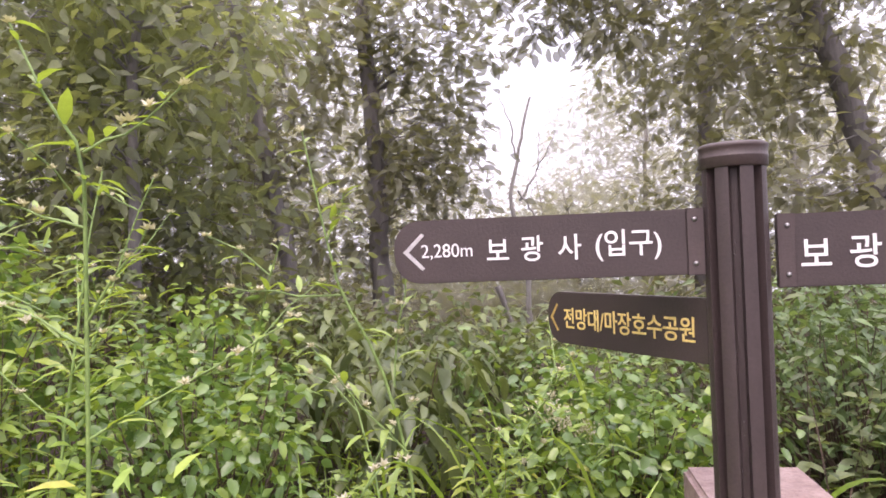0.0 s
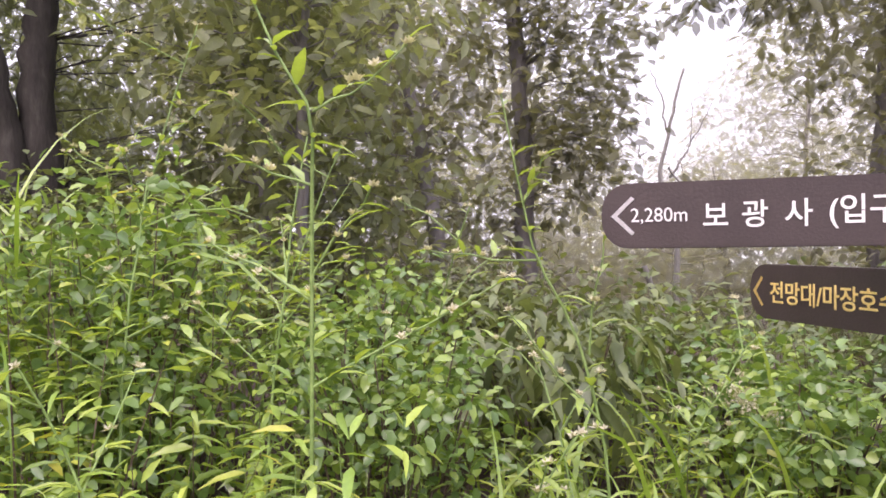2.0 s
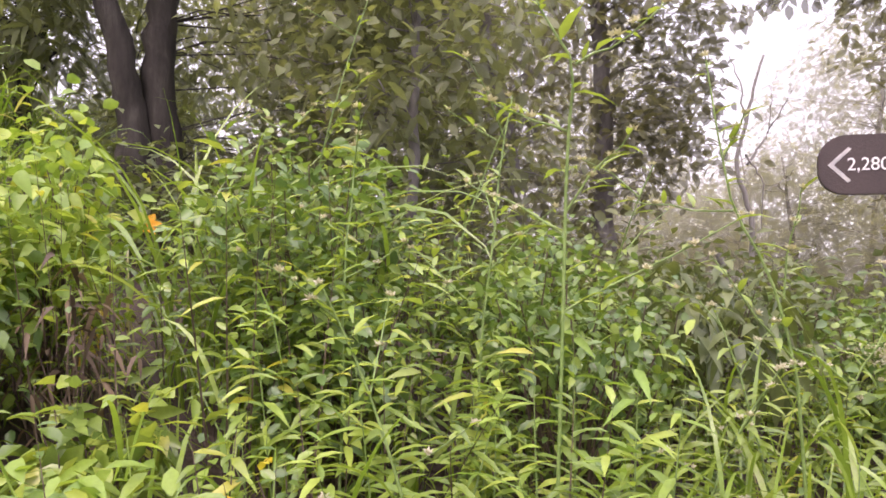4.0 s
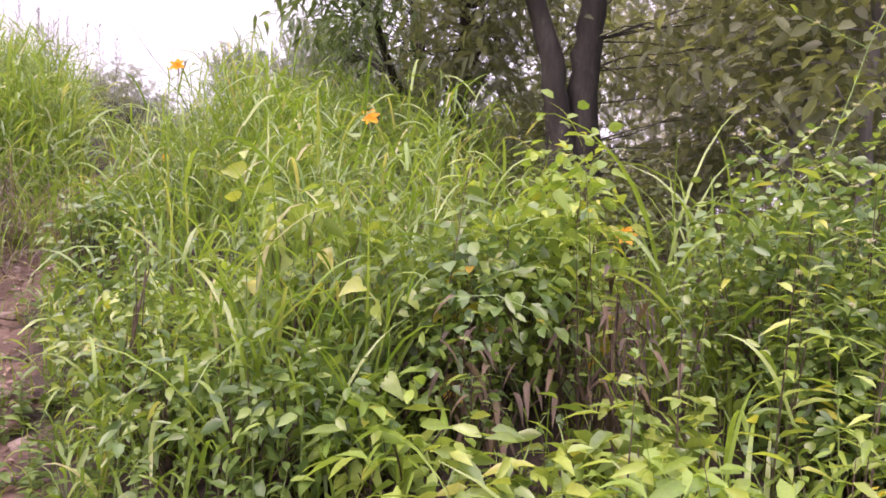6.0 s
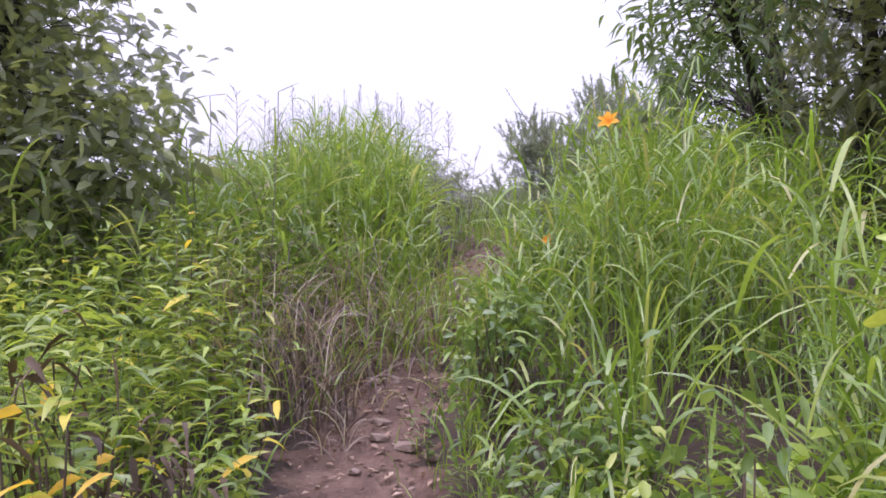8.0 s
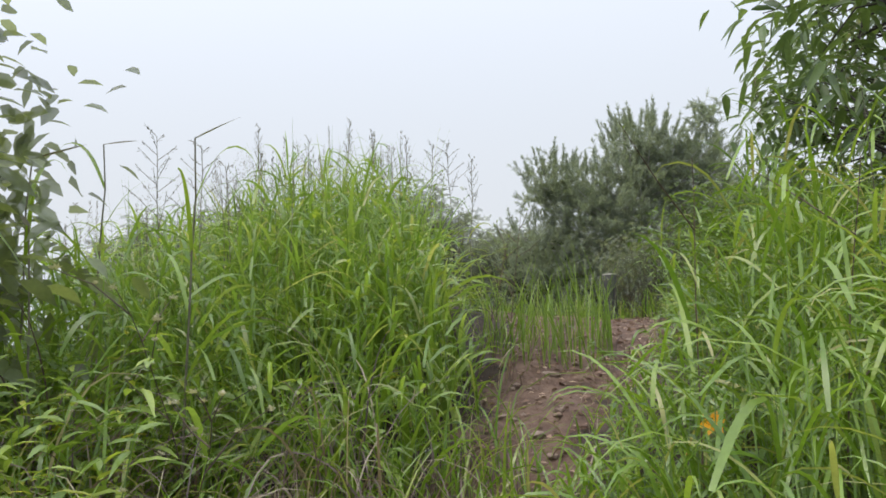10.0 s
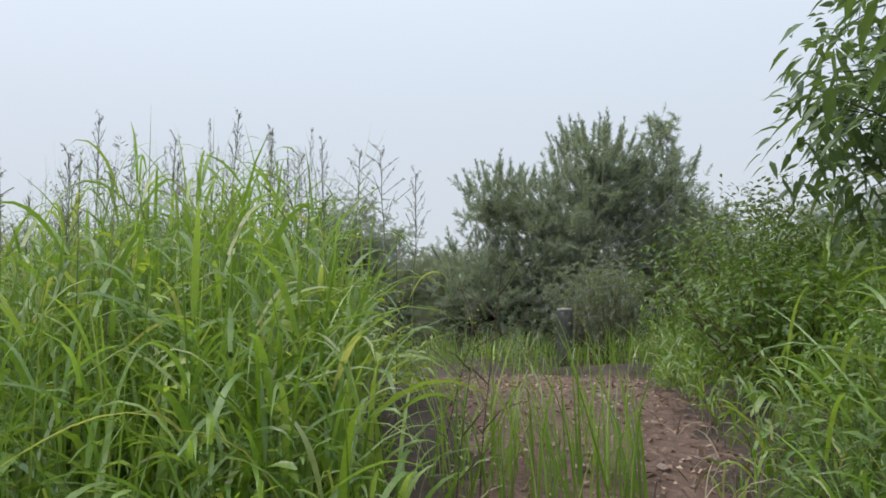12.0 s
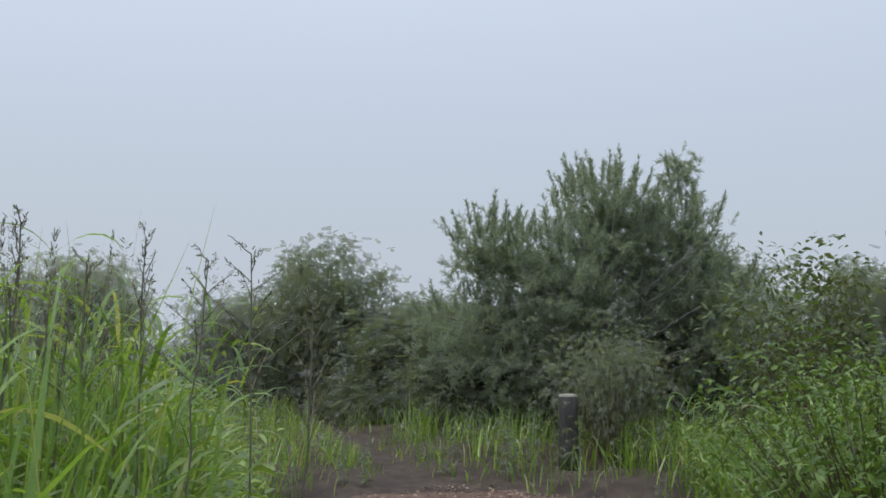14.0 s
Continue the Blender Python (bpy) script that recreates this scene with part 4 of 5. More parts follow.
# weeds left of the path, some leaves yellowing
LB = (-7.6, -2.6, -2.4, .6)
herbs("undergrowth", "lance-leaved green weeds beside the path", LB, 44, .9, M_HERB, .165, .034, -1, .05, 1.9, 17, LANCE, .35, .7, .5, None, .25)
herbs("undergrowth", "weeds with yellowing leaves beside the path", (-6.3, -1.2, -3.6, .2), 3, .85, M_YELLOW, .15, .055, -1, .1, .9, 6, FINE, .5, .5, .7, None, .35, M_DEADSTEM)
herbs("undergrowth", "fresh bright weeds beside the path", (-5.4, -1.1, -3.3, .3), 16, .95, M_LIME, .14, .032, -1, .1, .9, 14, LANCE, .35, .5, .7, None, .35)
grass("path_grass", "arching grass beside the path", LB, 90, .7, .016, M_GRASS, -1, .05, 2.0, (1.0, 2.5), .6, .5, 6, None, .3, .4)


# dry arching grass where the path bends
grass("dry_grass", "brown-tinged arching dry grass at the bend", (-8.0, .2, -5.8, 2.4), 560, 1.15, .010, M_DRY, -1, .0, 1.5, (1.9, 3.3), .4, .62, 10, disc(-6.7, .75, .9), .5, .5)
grass("dry_grass", "green blades among the dry grass", (-8.2, .0, -5.9, 2.4), 170, 1.1, .012, M_GRASS, -1, .0, 1.4, (1.4, 2.8), .5, .6, 9, None, .4, .45)
# mound of tall grass left of the climb
MB = (-13.5, -1.6, -7.0, 5.4)


def mound(x, y):
    """Cuts the mound's foot along a sight line of the last camera pose, to fit its view."""
    return (x + 7.2) * .36 + (y - 2.43) * .933 < .1 * np.sin(x * 7) - .22


grass("tall_grass", "dense tall green grass mound beside the climb", MB, 80, 1.12, .015, M_MOUND, -1, .1, 3.2, (.6, 2.5), .9, .4, 9, mound)
grass("tall_grass", "broad green blades on the grass mound", MB, 40, 1.0, .024, M_MOUND, -1, .12, 3.0, (1.1, 2.9), .8, .5, 10, mound)
culms("tall_grass", "jointed broad-leaved grass on the mound", MB, 70, 1.0, M_MOUND, -1, .12, 3.2, mound, .42, .021, 6, .8, .45)
grass("tall_grass", "upright leaf tips along the mound's crest", (-13.5, .7, -7.6, 5.4), 150, 1.2, .010, M_MOUND, -1, .7, 2.6, (.05, .5), .5, .8, 6, mound, .2, .12)
grass("tall_grass", "shorter broad leaves low on the mound", MB, 170, .85, .034, M_BROAD, -1, .1, 2.0, (1.4, 3.0), .5, .7, 9, mound, .3, .45)
herbs("undergrowth", "leafy weeds among the mound grass", MB, 14, .9, M_HERB, .13, .038, -1, .1, 2.5, 16, LANCE, .4, .8, .5)
grass("tall_grass", "upright dark green reed blades at the top of the mound", (-9.7, 1.6, -8.3, 3.2), 110, 1.2, .026, M_MOUND, -1, .2, 3, (.3, 1.4), .3, .7, 8, disc(-9.05, 2.3, .75), .2, .18)
# right-hand bank of the climb
def upper(x, y):
    return (x > -9.7) | (y - 5.6 > -.95 * (x + 9.7) + .9)


RB = (-12.5, 1.5, -5.6, 8.5)
grass("tall_grass", "arching grass on the bank of the climb", RB, 80, 1.02, .015, M_GRASS, 1, .05, 3.0, (1.1, 2.8), 1.5, .25, 9, upper)
# these blades take M_FERN, which darkens the sun-facing bank by colour
grass("tall_grass", "broad arching blades on the bank of the climb", RB, 45, 1.0, .02, M_FERN, 1, .12, 2.6, (1.3, 3.0), 1.5, .3, 10, upper)
culms("tall_grass", "jointed drooping grass on the bank of the climb", RB, 70, .98, M_GRASS, 1, .05, 3.0, upper, .36, .016, 6, 1.5, .3)
herbs("undergrowth", "leafy green weeds on the bank of the climb", RB, 50, 1.0, M_FERN, .085, .024, 1, .3, 2.6, 20, ROUGH, .35, .9, .3, upper)
# tufts and fallen blades on the climb itself
grass("path_grass", "short grass growing into the path at the top", (-9.8, 2.75, -7.75, 5.0), 120, .36, .008, M_GRASS, -1, -.27, .3, (.5, 1.9), .3, .6, 5)
grass("path_grass", "tuft of grass at the top of the climb", (-8.6, 2.5, -7.3, 3.8), 560, .78, .011, M_MOUND, 0, -2, 1, (.2, 1.3), .2, .9, 6, disc(-7.9, 3.12, .4), .2, .22, True)
grass("dry_grass", "dry arching blades hanging over the path", (-6.7, .6, -5.5, 2.1), 330, .52, .011, M_DRY, -1, -.24, .2, (1.6, 2.8), .2, .8, 7, None, .3, .5)
grass("dry_grass", "brown and green blades meeting over the narrow path", (-7.1, .9, -6.2, 2.1), 300, .62, .010, M_DRY, 0, -1, .1, (1.8, 3.0), .2, 1, 8, None, .4, .5)
grass("path_grass", "green blades meeting over the narrow path", (-7.1, .9, -6.15, 2.2), 240, .62, .012, M_GRASS, 0, -1, .2, (1.2, 2.4), .2, 1, 7, None, .3, .35)
grass("path_grass", "taller blades leaning together where the path bends", (-7.05, 1.35, -6.3, 2.15), 170, .82, .012, M_GRASS, 0, -1, .3, (1.2, 2.5), .2, .9, 8, None, .3, .35, True)
grass("dry_grass", "dry blades fallen over the climb", (-8.6, .6, -5.5, 4.4), 110, .38, .009, M_DRY, 0, -.16, .3, (1.8, 3.0), .2, .8, 6, None, .3, .7)
grass("slope_grass", "low patchy grass on the slope below the path", (-9.5, -6.5, 4.5, -1.2), 40, .45, .014, M_GRASS, -1, .1, 99, (.8, 2.2), .5, .6, 4)
grass("slope_grass", "low patchy grass beyond the signpost", (1.2, -.6, 6.5, 3.0), 40, .4, .014, M_GRASS, 1, .25, 99, (.8, 2.2), .5, .6, 4, lambda x, y: (x > 2.6) | (y < .9))
# plateau
PB = (-24, 3, -9.5, 17)
grass("plateau_grass", "low pale grass on the plateau", PB, 70, .6, .018, M_GRASS, 0, .1, 99, (.6, 2.0), .8, .3, 3)
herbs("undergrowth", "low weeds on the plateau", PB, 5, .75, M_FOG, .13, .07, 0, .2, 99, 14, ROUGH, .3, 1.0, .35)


# ------------------------------------------------------------ bushes on the banks
def bush(label, x, y, top, r, twigs, mat, per, spread, length, width, shape, droop=.2):
    g = on_ground(x, y)
    h = top - g
    ob = empty("bush", (x, y, g), label, "bush")
    o = np.array([x, y, g])
    tips = twigs_in((x, y, g + h * .62), (r, r, h * .42), twigs, .5)
    w = [tube(wander((x + (t[0] - x) * .15, y + (t[1] - y) * .15, g - .02), t, 6, .02), np.linspace(.006, .002, 6), 4) for t in tips]
    v, f = join(w)
    tagged(link("branchwork", quads("branchwork", v - o, f, M_DEADSTEM), ob), "", "", "", "stuff")
    v, f = leafage(tips, per, spread, length, width, shape, droop)
    tagged(link("foliage", quads("foliage", v - o, f, mat), ob), "", "", "", "stuff")
    return ob


bush("low bush with small oval bright green leaves on the bank", -.72, 2.05, 1.22, .34, 60, M_SHRUB, 26, .06, .04, .026, ROUND)
bush("leafy bush with small fresh green leaves", -1.75, 2.35, 1.62, .5, 90, M_SHRUB, 26, .08, .05, .03, ROUND)
bush("bush with lime-yellow leaves by the twin tree", -2.75, 2.15, 1.72, .3, 40, M_LIME, 16, .08, .075, .048, FINE)
bush("bush with light green leaves over dark stems", -2.6, 1.5, 1.33, .33, 44, M_SHRUB, 16, .08, .07, .045, FINE)
bush("low bush of green oval leaves", -2.75, 1.35, 1.2, .38, 44, M_SHRUB, 18, .09, .055, .03, FINE)
bush("climbing plant with large heart-shaped leaves", -3.05, 1.1, 1.42, .3, 30, M_HERB, 7, .09, .075, .062, HEART, .5)
bush("fresh green bush below the signpost", .75, 2.7, .9, .42, 46, M_SHRUB, 26, .08, .05, .035, ROUND)
# two shrubs given the dark chestnut tone, so shade lies in their colour
bush("dark leafy shrub in the shade by the signpost", 1.75, 3.0, 1.3, .7, 130, M_CHEST, 26, .11, .05, .03, ROUGH)
bush("dark leafy shrub at the forest edge", 2.7, 3.6, 1.5, .8, 130, M_CHEST, 26, .11, .055, .032, ROUGH)
bush("fresh green bush beyond the signpost", .55, 3.4, .95, .55, 60, M_SHRUB, 26, .09, .05, .035, ROUND)
bush("bushy weed with fresh green top leaves", -3.45, 1.05, 1.05, .25, 30, M_LIME, 16, .07, .08, .035, LANCE)
bush("dense green bush on the bank of the climb", -8.7, 5.9, 3.2, .7, 140, M_FERN, 30, .1, .045, .02, ROUGH)
bush("yellow-green bush on the bank of the climb", -8.0, 5.0, 2.8, .5, 80, M_FERN, 26, .1, .07, .022, ROUGH)
bush("leafy hedge bush on the bank by the chestnut", -7.1, 5.1, 2.7, .6, 110, M_FERN, 28, .1, .06, .028, ROUGH)
bush("tall sprigged bush rising above the bank", -11.6, 10.9, 4.3, 1.0, 90, M_DIM, 24, .16, .11, .05, ROUGH)
bush("broad bush by the post, fog haze in its leaf colour", -13.2, 9.3, 3.5, .9, 90, M_FOG, 26, .16, .12, .06, ROUGH)


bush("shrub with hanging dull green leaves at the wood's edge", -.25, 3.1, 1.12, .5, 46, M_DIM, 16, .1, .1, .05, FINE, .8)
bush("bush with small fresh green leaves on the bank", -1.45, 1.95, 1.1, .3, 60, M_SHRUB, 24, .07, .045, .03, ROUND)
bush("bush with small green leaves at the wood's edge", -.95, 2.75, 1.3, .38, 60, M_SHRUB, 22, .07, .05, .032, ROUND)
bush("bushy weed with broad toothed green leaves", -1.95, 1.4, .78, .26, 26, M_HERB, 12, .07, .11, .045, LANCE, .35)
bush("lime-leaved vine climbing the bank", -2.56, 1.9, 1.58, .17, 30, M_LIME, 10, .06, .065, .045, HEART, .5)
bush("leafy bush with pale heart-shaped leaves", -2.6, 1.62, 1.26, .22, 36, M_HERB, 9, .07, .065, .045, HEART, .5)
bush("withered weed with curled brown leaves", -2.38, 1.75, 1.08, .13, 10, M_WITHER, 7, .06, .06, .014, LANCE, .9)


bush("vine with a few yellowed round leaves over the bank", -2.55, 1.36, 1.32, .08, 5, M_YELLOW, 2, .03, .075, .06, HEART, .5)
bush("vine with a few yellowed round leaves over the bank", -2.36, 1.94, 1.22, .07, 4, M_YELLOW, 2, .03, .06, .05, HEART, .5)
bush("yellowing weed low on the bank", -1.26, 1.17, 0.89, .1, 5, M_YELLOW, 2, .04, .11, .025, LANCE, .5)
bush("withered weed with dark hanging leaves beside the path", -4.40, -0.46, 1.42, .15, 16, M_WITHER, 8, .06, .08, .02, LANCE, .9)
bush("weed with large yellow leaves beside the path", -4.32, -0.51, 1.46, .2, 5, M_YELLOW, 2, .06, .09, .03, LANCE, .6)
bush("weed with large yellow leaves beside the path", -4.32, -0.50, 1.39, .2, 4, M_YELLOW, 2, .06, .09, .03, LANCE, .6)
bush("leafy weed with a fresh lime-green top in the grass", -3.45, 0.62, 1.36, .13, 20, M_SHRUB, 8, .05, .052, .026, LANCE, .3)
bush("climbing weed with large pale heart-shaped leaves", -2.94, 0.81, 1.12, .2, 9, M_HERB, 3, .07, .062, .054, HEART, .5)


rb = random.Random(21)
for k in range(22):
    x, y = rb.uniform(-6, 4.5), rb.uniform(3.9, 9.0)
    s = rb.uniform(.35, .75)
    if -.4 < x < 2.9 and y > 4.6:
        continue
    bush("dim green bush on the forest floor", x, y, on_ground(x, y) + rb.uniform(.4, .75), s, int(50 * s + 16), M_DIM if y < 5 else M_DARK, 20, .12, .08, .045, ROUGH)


bush("fresh bright weed at the foot of the bank", -2.5, .88, .84, .2, 22, M_LIME, 12, .06, .1, .034, LANCE, .3)
bush("fresh bright weed at the foot of the bank", -1.66, 1.02, .8, .2, 22, M_LIME, 12, .06, .1, .034, LANCE, .3)
bush("fresh bright weed at the foot of the bank", -2.08, .9, .78, .18, 18, M_HERB, 12, .06, .1, .034, LANCE, .3)
for x, y, top, r, m in ((-3.1, .6, .45, .2, M_SHRUB), (-3.75, .78, .5, .22, M_HERB), (-4.3, .95, .5, .22, M_SHRUB), (-2.75, .6, .45, .18, M_SHRUB), (-5.1, 1.25, .6, .2, M_SHRUB)):
    bush("dark green oval-leaved weed beside the path", x, y, on_ground(x, y) + top, r, 36, m, 12, .07, .058, .029, FINE, .3)
bush("withered weed with curled brown leaves", -2.42, 1.2, 1.12, .14, 12, M_WITHER, 8, .06, .08, .02, LANCE, .9)
bush("withered weed with curled brown leaves", -2.15, 1.6, 1.2, .13, 12, M_WITHER, 8, .06, .08, .02, LANCE, .9)
bush("withered weed with dark hanging leaves beside the path", -4.75, -.2, 1.0, .16, 12, M_WITHER, 8, .06, .08, .02, LANCE, .9)
bush("large-leaved climbing weed over the bank", -2.75, 1.05, .95, .24, 14, M_SHRUB, 5, .08, .07, .058, HEART, .5)


# ------------------------------------------------------------ flowers
def flower_spike(x, y, z):
    g = on_ground(x, y)
    ob = empty("flower_spike", (x, y, g), "upright spike of small bright yellow flowers", "flower")
    v, f = tube(wander((0, 0, -.02), (.02, 0, z - g), 8, .01), np.linspace(.004, .002, 8), 5)
    link("stem", quads("stem", v, f, M_STEM), ob)
    k = 90
    u = RNG.random(k)
    a = RNG.uniform(0, 6.28, k)
    p = np.stack([.02 + .012 * np.cos(a), .012 * np.sin(a), z - g - .13 * u], 1)
    v, f = leaves(p, np.stack([np.cos(a), np.sin(a), RNG.uniform(0, .8, k)], 1), unit(UP + RNG.normal(0, .4, (k, 3))), np.full(k, .014) * (.6 + .7 * u), np.full(k, .011), FINE, .1)
    tagged(link("florets", quads("florets", v, f, M_FLORET), ob, "bright yellow florets"), "", "", "", "stuff")


flower_spike(-2.95, -.66, .93)

def wildflower(x, y, z):
    g = on_ground(x, y)
    ob = empty("wildflower", (x, y, g), "drooping pale cream flower head on a thin stem", "flower")
    for k in range(4):
        tip = np.array([.05 * k - .06, .02 * (-1) ** k, z - g - .03 * k])
        v, f = tube(wander((0, 0, -.02), tip, 8, .01), np.linspace(.004, .002, 8), 5)
        link("stem", quads("stem", v, f, M_STEM), ob)
        n = 120
        q = tip + RNG.normal(0, 1, (n, 3)) * np.array([.035, .025, .02])
        v, f = leaves(q, unit(RNG.normal(size=(n, 3)) + UP * .4), unit(RNG.normal(size=(n, 3))), np.full(n, .013), np.full(n, .009), FINE, .1)
        tagged(link("flower_cluster", quads("flower_cluster", v, f, M_PANICLE), ob, "cream florets"), "", "", "", "stuff")


wildflower(.47, 2.8, .84)


def daylily(x, y, z, turn, size=.055):
    g = on_ground(x, y)
    ob = empty("lily", (x, y, g), "orange six-petalled lily on a thin green stem", "flower", "orange lilies")
    top = np.array([0, 0, z - g])
    v, f = tube(wander((.06, .04, -.02), top - np.array([0, 0, .012]), 9, .012), np.linspace(.004, .0025, 9), 5)
    link("stem", quads("stem", v, f, M_STEM), ob)
    face = unit(np.array([.5, -.75, .55]))                 # the flower is tilted to face the camera on the path
    e1 = unit(np.cross(face, UP))
    e2 = np.cross(face, e1)
    for k in range(6):
        a = radians(turn + 60 * k)
        d = (e1 * math.cos(a) + e2 * math.sin(a) + face * (.55 if k % 2 else .4))[None]
        v, f = leaves(top[None], d, face[None], np.array([size * 1.15]), np.array([size * (.55 if k % 2 else .72)]), FINE, .1)
        link("petal", quads("petal", v, f, M_PETAL), ob, "orange petal")
    for k in range(5):
        a = radians(turn + 30 + 72 * k)
        v, f = tube([top, top + face * .03 + (e1 * math.cos(a) + e2 * math.sin(a)) * .012], [.001, .0012], 4)
        link("stamen", quads("stamen", v, f, M_PETAL), ob)
    for k in range(2):
        b = top + np.array([.03 * (k * 2 - 1), .02, -.01 + .03 * k])
        v, f = tube([top - np.array([0, 0, .05]), b - np.array([0, 0, .02]), b, b + np.array([0, 0, .018])], [.0015, .003, .005, .001], 6)
        link("bud", quads("bud", v, f, M_SEED), ob, "closed bud")
    return ob


for x, y, z, a, s in ((-2.6, 2.62, 1.33, 0, .06), (-3.48, 1.75, 1.83, 20, .05), (-4.64, 1.46, 2.14, 40, .047), (1.36, 3.42, .86, 10, .06), (-5.85, 2.1, 1.75, 15, .04)):
    daylily(x, y, z, a, s)


# ------------------------------------------------------------ tall branching weeds
BUD = quads("bud", *leaves(np.zeros((7, 3)), unit(np.stack([np.cos(np.arange(7) * 2.4), np.sin(np.arange(7) * 2.4), np.linspace(.2, 1.6, 7)], 1)), np.tile([[.3, .2, 1.]], (7, 1)),
                           np.full(7, .017), np.full(7, .008), ROUGH, .0), M_PANICLE)
LEAF = quads("leaf", *leaves(np.zeros((1, 3)), np.array([[1., 0, .25]]), UP[None], np.array([1.]), np.array([.24]), LANCE, .35), M_HERB)


def weed(label, x, y, h, lean_az, lean, branches, leaf_size, seed, stem=M_STEM, buds=True, group="tall weeds", course=None, limbs=()):
    r = random.Random(seed)
    g = on_ground(x, y)
    ob = empty("weed", (x, y, g), label, "weed", group)
    az = radians(lean_az)
    n = 12
    line = []
    p, th = np.array([0., 0, -.03]), lean * .2
    for k in range(n):
        line.append(p.copy())
        kink = r.uniform(-.12, .12)
        th += lean / n
        p = p + np.array([math.cos(az + kink * 3) * math.sin(th), math.sin(az + kink * 3) * math.sin(th), math.cos(th)]) * h / (n - 1)
    line = np.array(line)
    if course:                                            # a stem that runs through given joints
        q = np.array(course, float) - np.array([x, y, g])
        u = np.linspace(0, len(q) - 1, n)
        line = np.stack([np.interp(u, np.arange(len(q)), q[:, j]) for j in range(3)], 1)
    v, f = tube(line, np.linspace(.0052, .0022, n) * (1 if stem is M_STEM else .62), 6)
    link("stem", quads("stem", v, f, stem), ob)

    def put(me, name, at, a, tilt, s):
        q = link(name, me, ob)
        q.matrix_basis = pose(*at, 0, -tilt, math.degrees(a)) @ Matrix.Scale(s, 4)

    ends = [line[-1]]
    for k in range(3, n - 1):
        for j in range(2):
            put(LEAF, "leaf", line[k] + (line[k + 1] - line[k]) * r.random(), r.uniform(0, 6.28), r.uniform(-15, 35), leaf_size * r.uniform(.5, 1.1) * (1.1 - .5 * k / n))
    for a0, e0 in limbs:
        a0, e0 = np.array(a0) - np.array([x, y, g]), np.array(e0) - np.array([x, y, g])
        v, f = tube(wander(a0, e0, 6, .006), np.linspace(.0032, .0016, 6), 5)
        link("twig", quads("twig", v, f, stem), ob)
        a = math.atan2(e0[1] - a0[1], e0[0] - a0[0])
        for j in range(7):
            put(LEAF, "leaf", a0 + (e0 - a0) * (j + .6) / 7, a + r.uniform(-1.5, 1.5), r.uniform(-10, 45), leaf_size * r.uniform(.35, .85))
        ends += [e0, a0 + (e0 - a0) * .7, a0 + (e0 - a0) * .45]
    for b in range(branches):
        k = 4 + int((n - 5) * (b + .5) / branches)
        a = az + 2.4 * b + r.uniform(-.4, .4)
        L = h * r.uniform(.16, .3)
        e = line[k] + np.array([math.cos(a) * .8, math.sin(a) * .8, r.uniform(.35, .8)]) * L
        mid = (line[k] + e) / 2 + np.array([0, 0, r.uniform(-.02, .03)])
        v, f = tube([line[k], mid, e], [.0028, .0022, .0012], 5)
        link("twig", quads("twig", v, f, stem), ob)
        for j in range(4):
            u = (j + 1) / 4.2
            put(LEAF, "leaf", line[k] + (e - line[k]) * u, a + r.uniform(-1.6, 1.6), r.uniform(-10, 40), leaf_size * r.uniform(.3, .75))
        ends.append(e)
        ends.append(mid)
    if buds:
        for e in ends:
            for j in range(2):
                put(BUD, "flower_bud", e + np.array([r.uniform(-.012, .012), r.uniform(-.012, .012), 0]), r.uniform(0, 6), r.uniform(-30, 30), r.uniform(.7, 1.2))
    return ob


W = "tall green weed with jointed stem, narrow leaves and pale buds"
weed(W, -.72, 1.42, 1.6, 0, 0, 0, .13, 31, M_STEM, True, "tall weeds", [(-.72, 1.42, .27), (-.70, 1.42, 1.0), (-.69, 1.42, 1.5), (-.67, 1.38, 1.67), (-.74, 1.38, 1.78), (-.8, 1.38, 1.92)],
     [((-.67, 1.38, 1.67), (-.48, 1.38, 1.79)), ((-.69, 1.42, 1.53), (-.86, 1.4, 1.6)), ((-.69, 1.42, 1.35), (-.55, 1.36, 1.52)), ((-.7, 1.42, 1.12), (-.3, 1.46, 1.34)), ((-.7, 1.42, 1.3), (-.93, 1.45, 1.42))])
weed(W, -.05, 1.85, 1.4, 0, 0, 0, .12, 32, M_STEM, True, "tall weeds", [(-.05, 1.85, .28), (-.1, 1.86, .95), (-.17, 1.87, 1.2), (-.26, 1.88, 1.36), (-.3, 1.87, 1.55), (-.34, 1.85, 1.78)],
     [((-.26, 1.88, 1.36), (-.54, 1.86, 1.39)), ((-.13, 1.87, 1.12), (-.09, 1.87, 1.42)), ((-.1, 1.86, .95), (-.33, 1.8, 1.24)), ((-.29, 1.87, 1.5), (-.24, 1.85, 1.62))])
weed(W, -1.85, 2.5, 1.4, 0, 0, 0, .12, 33, M_STEM, True, "tall weeds", [(-1.8, 2.42, .6), (-1.82, 2.42, 1.2), (-1.815, 2.41, 1.69)],
     [((-1.815, 2.41, 1.69), (-2.0, 2.42, 1.82)), ((-1.815, 2.41, 1.69), (-1.68, 2.42, 1.84)), ((-1.82, 2.42, 1.4), (-1.6, 2.4, 1.55))])
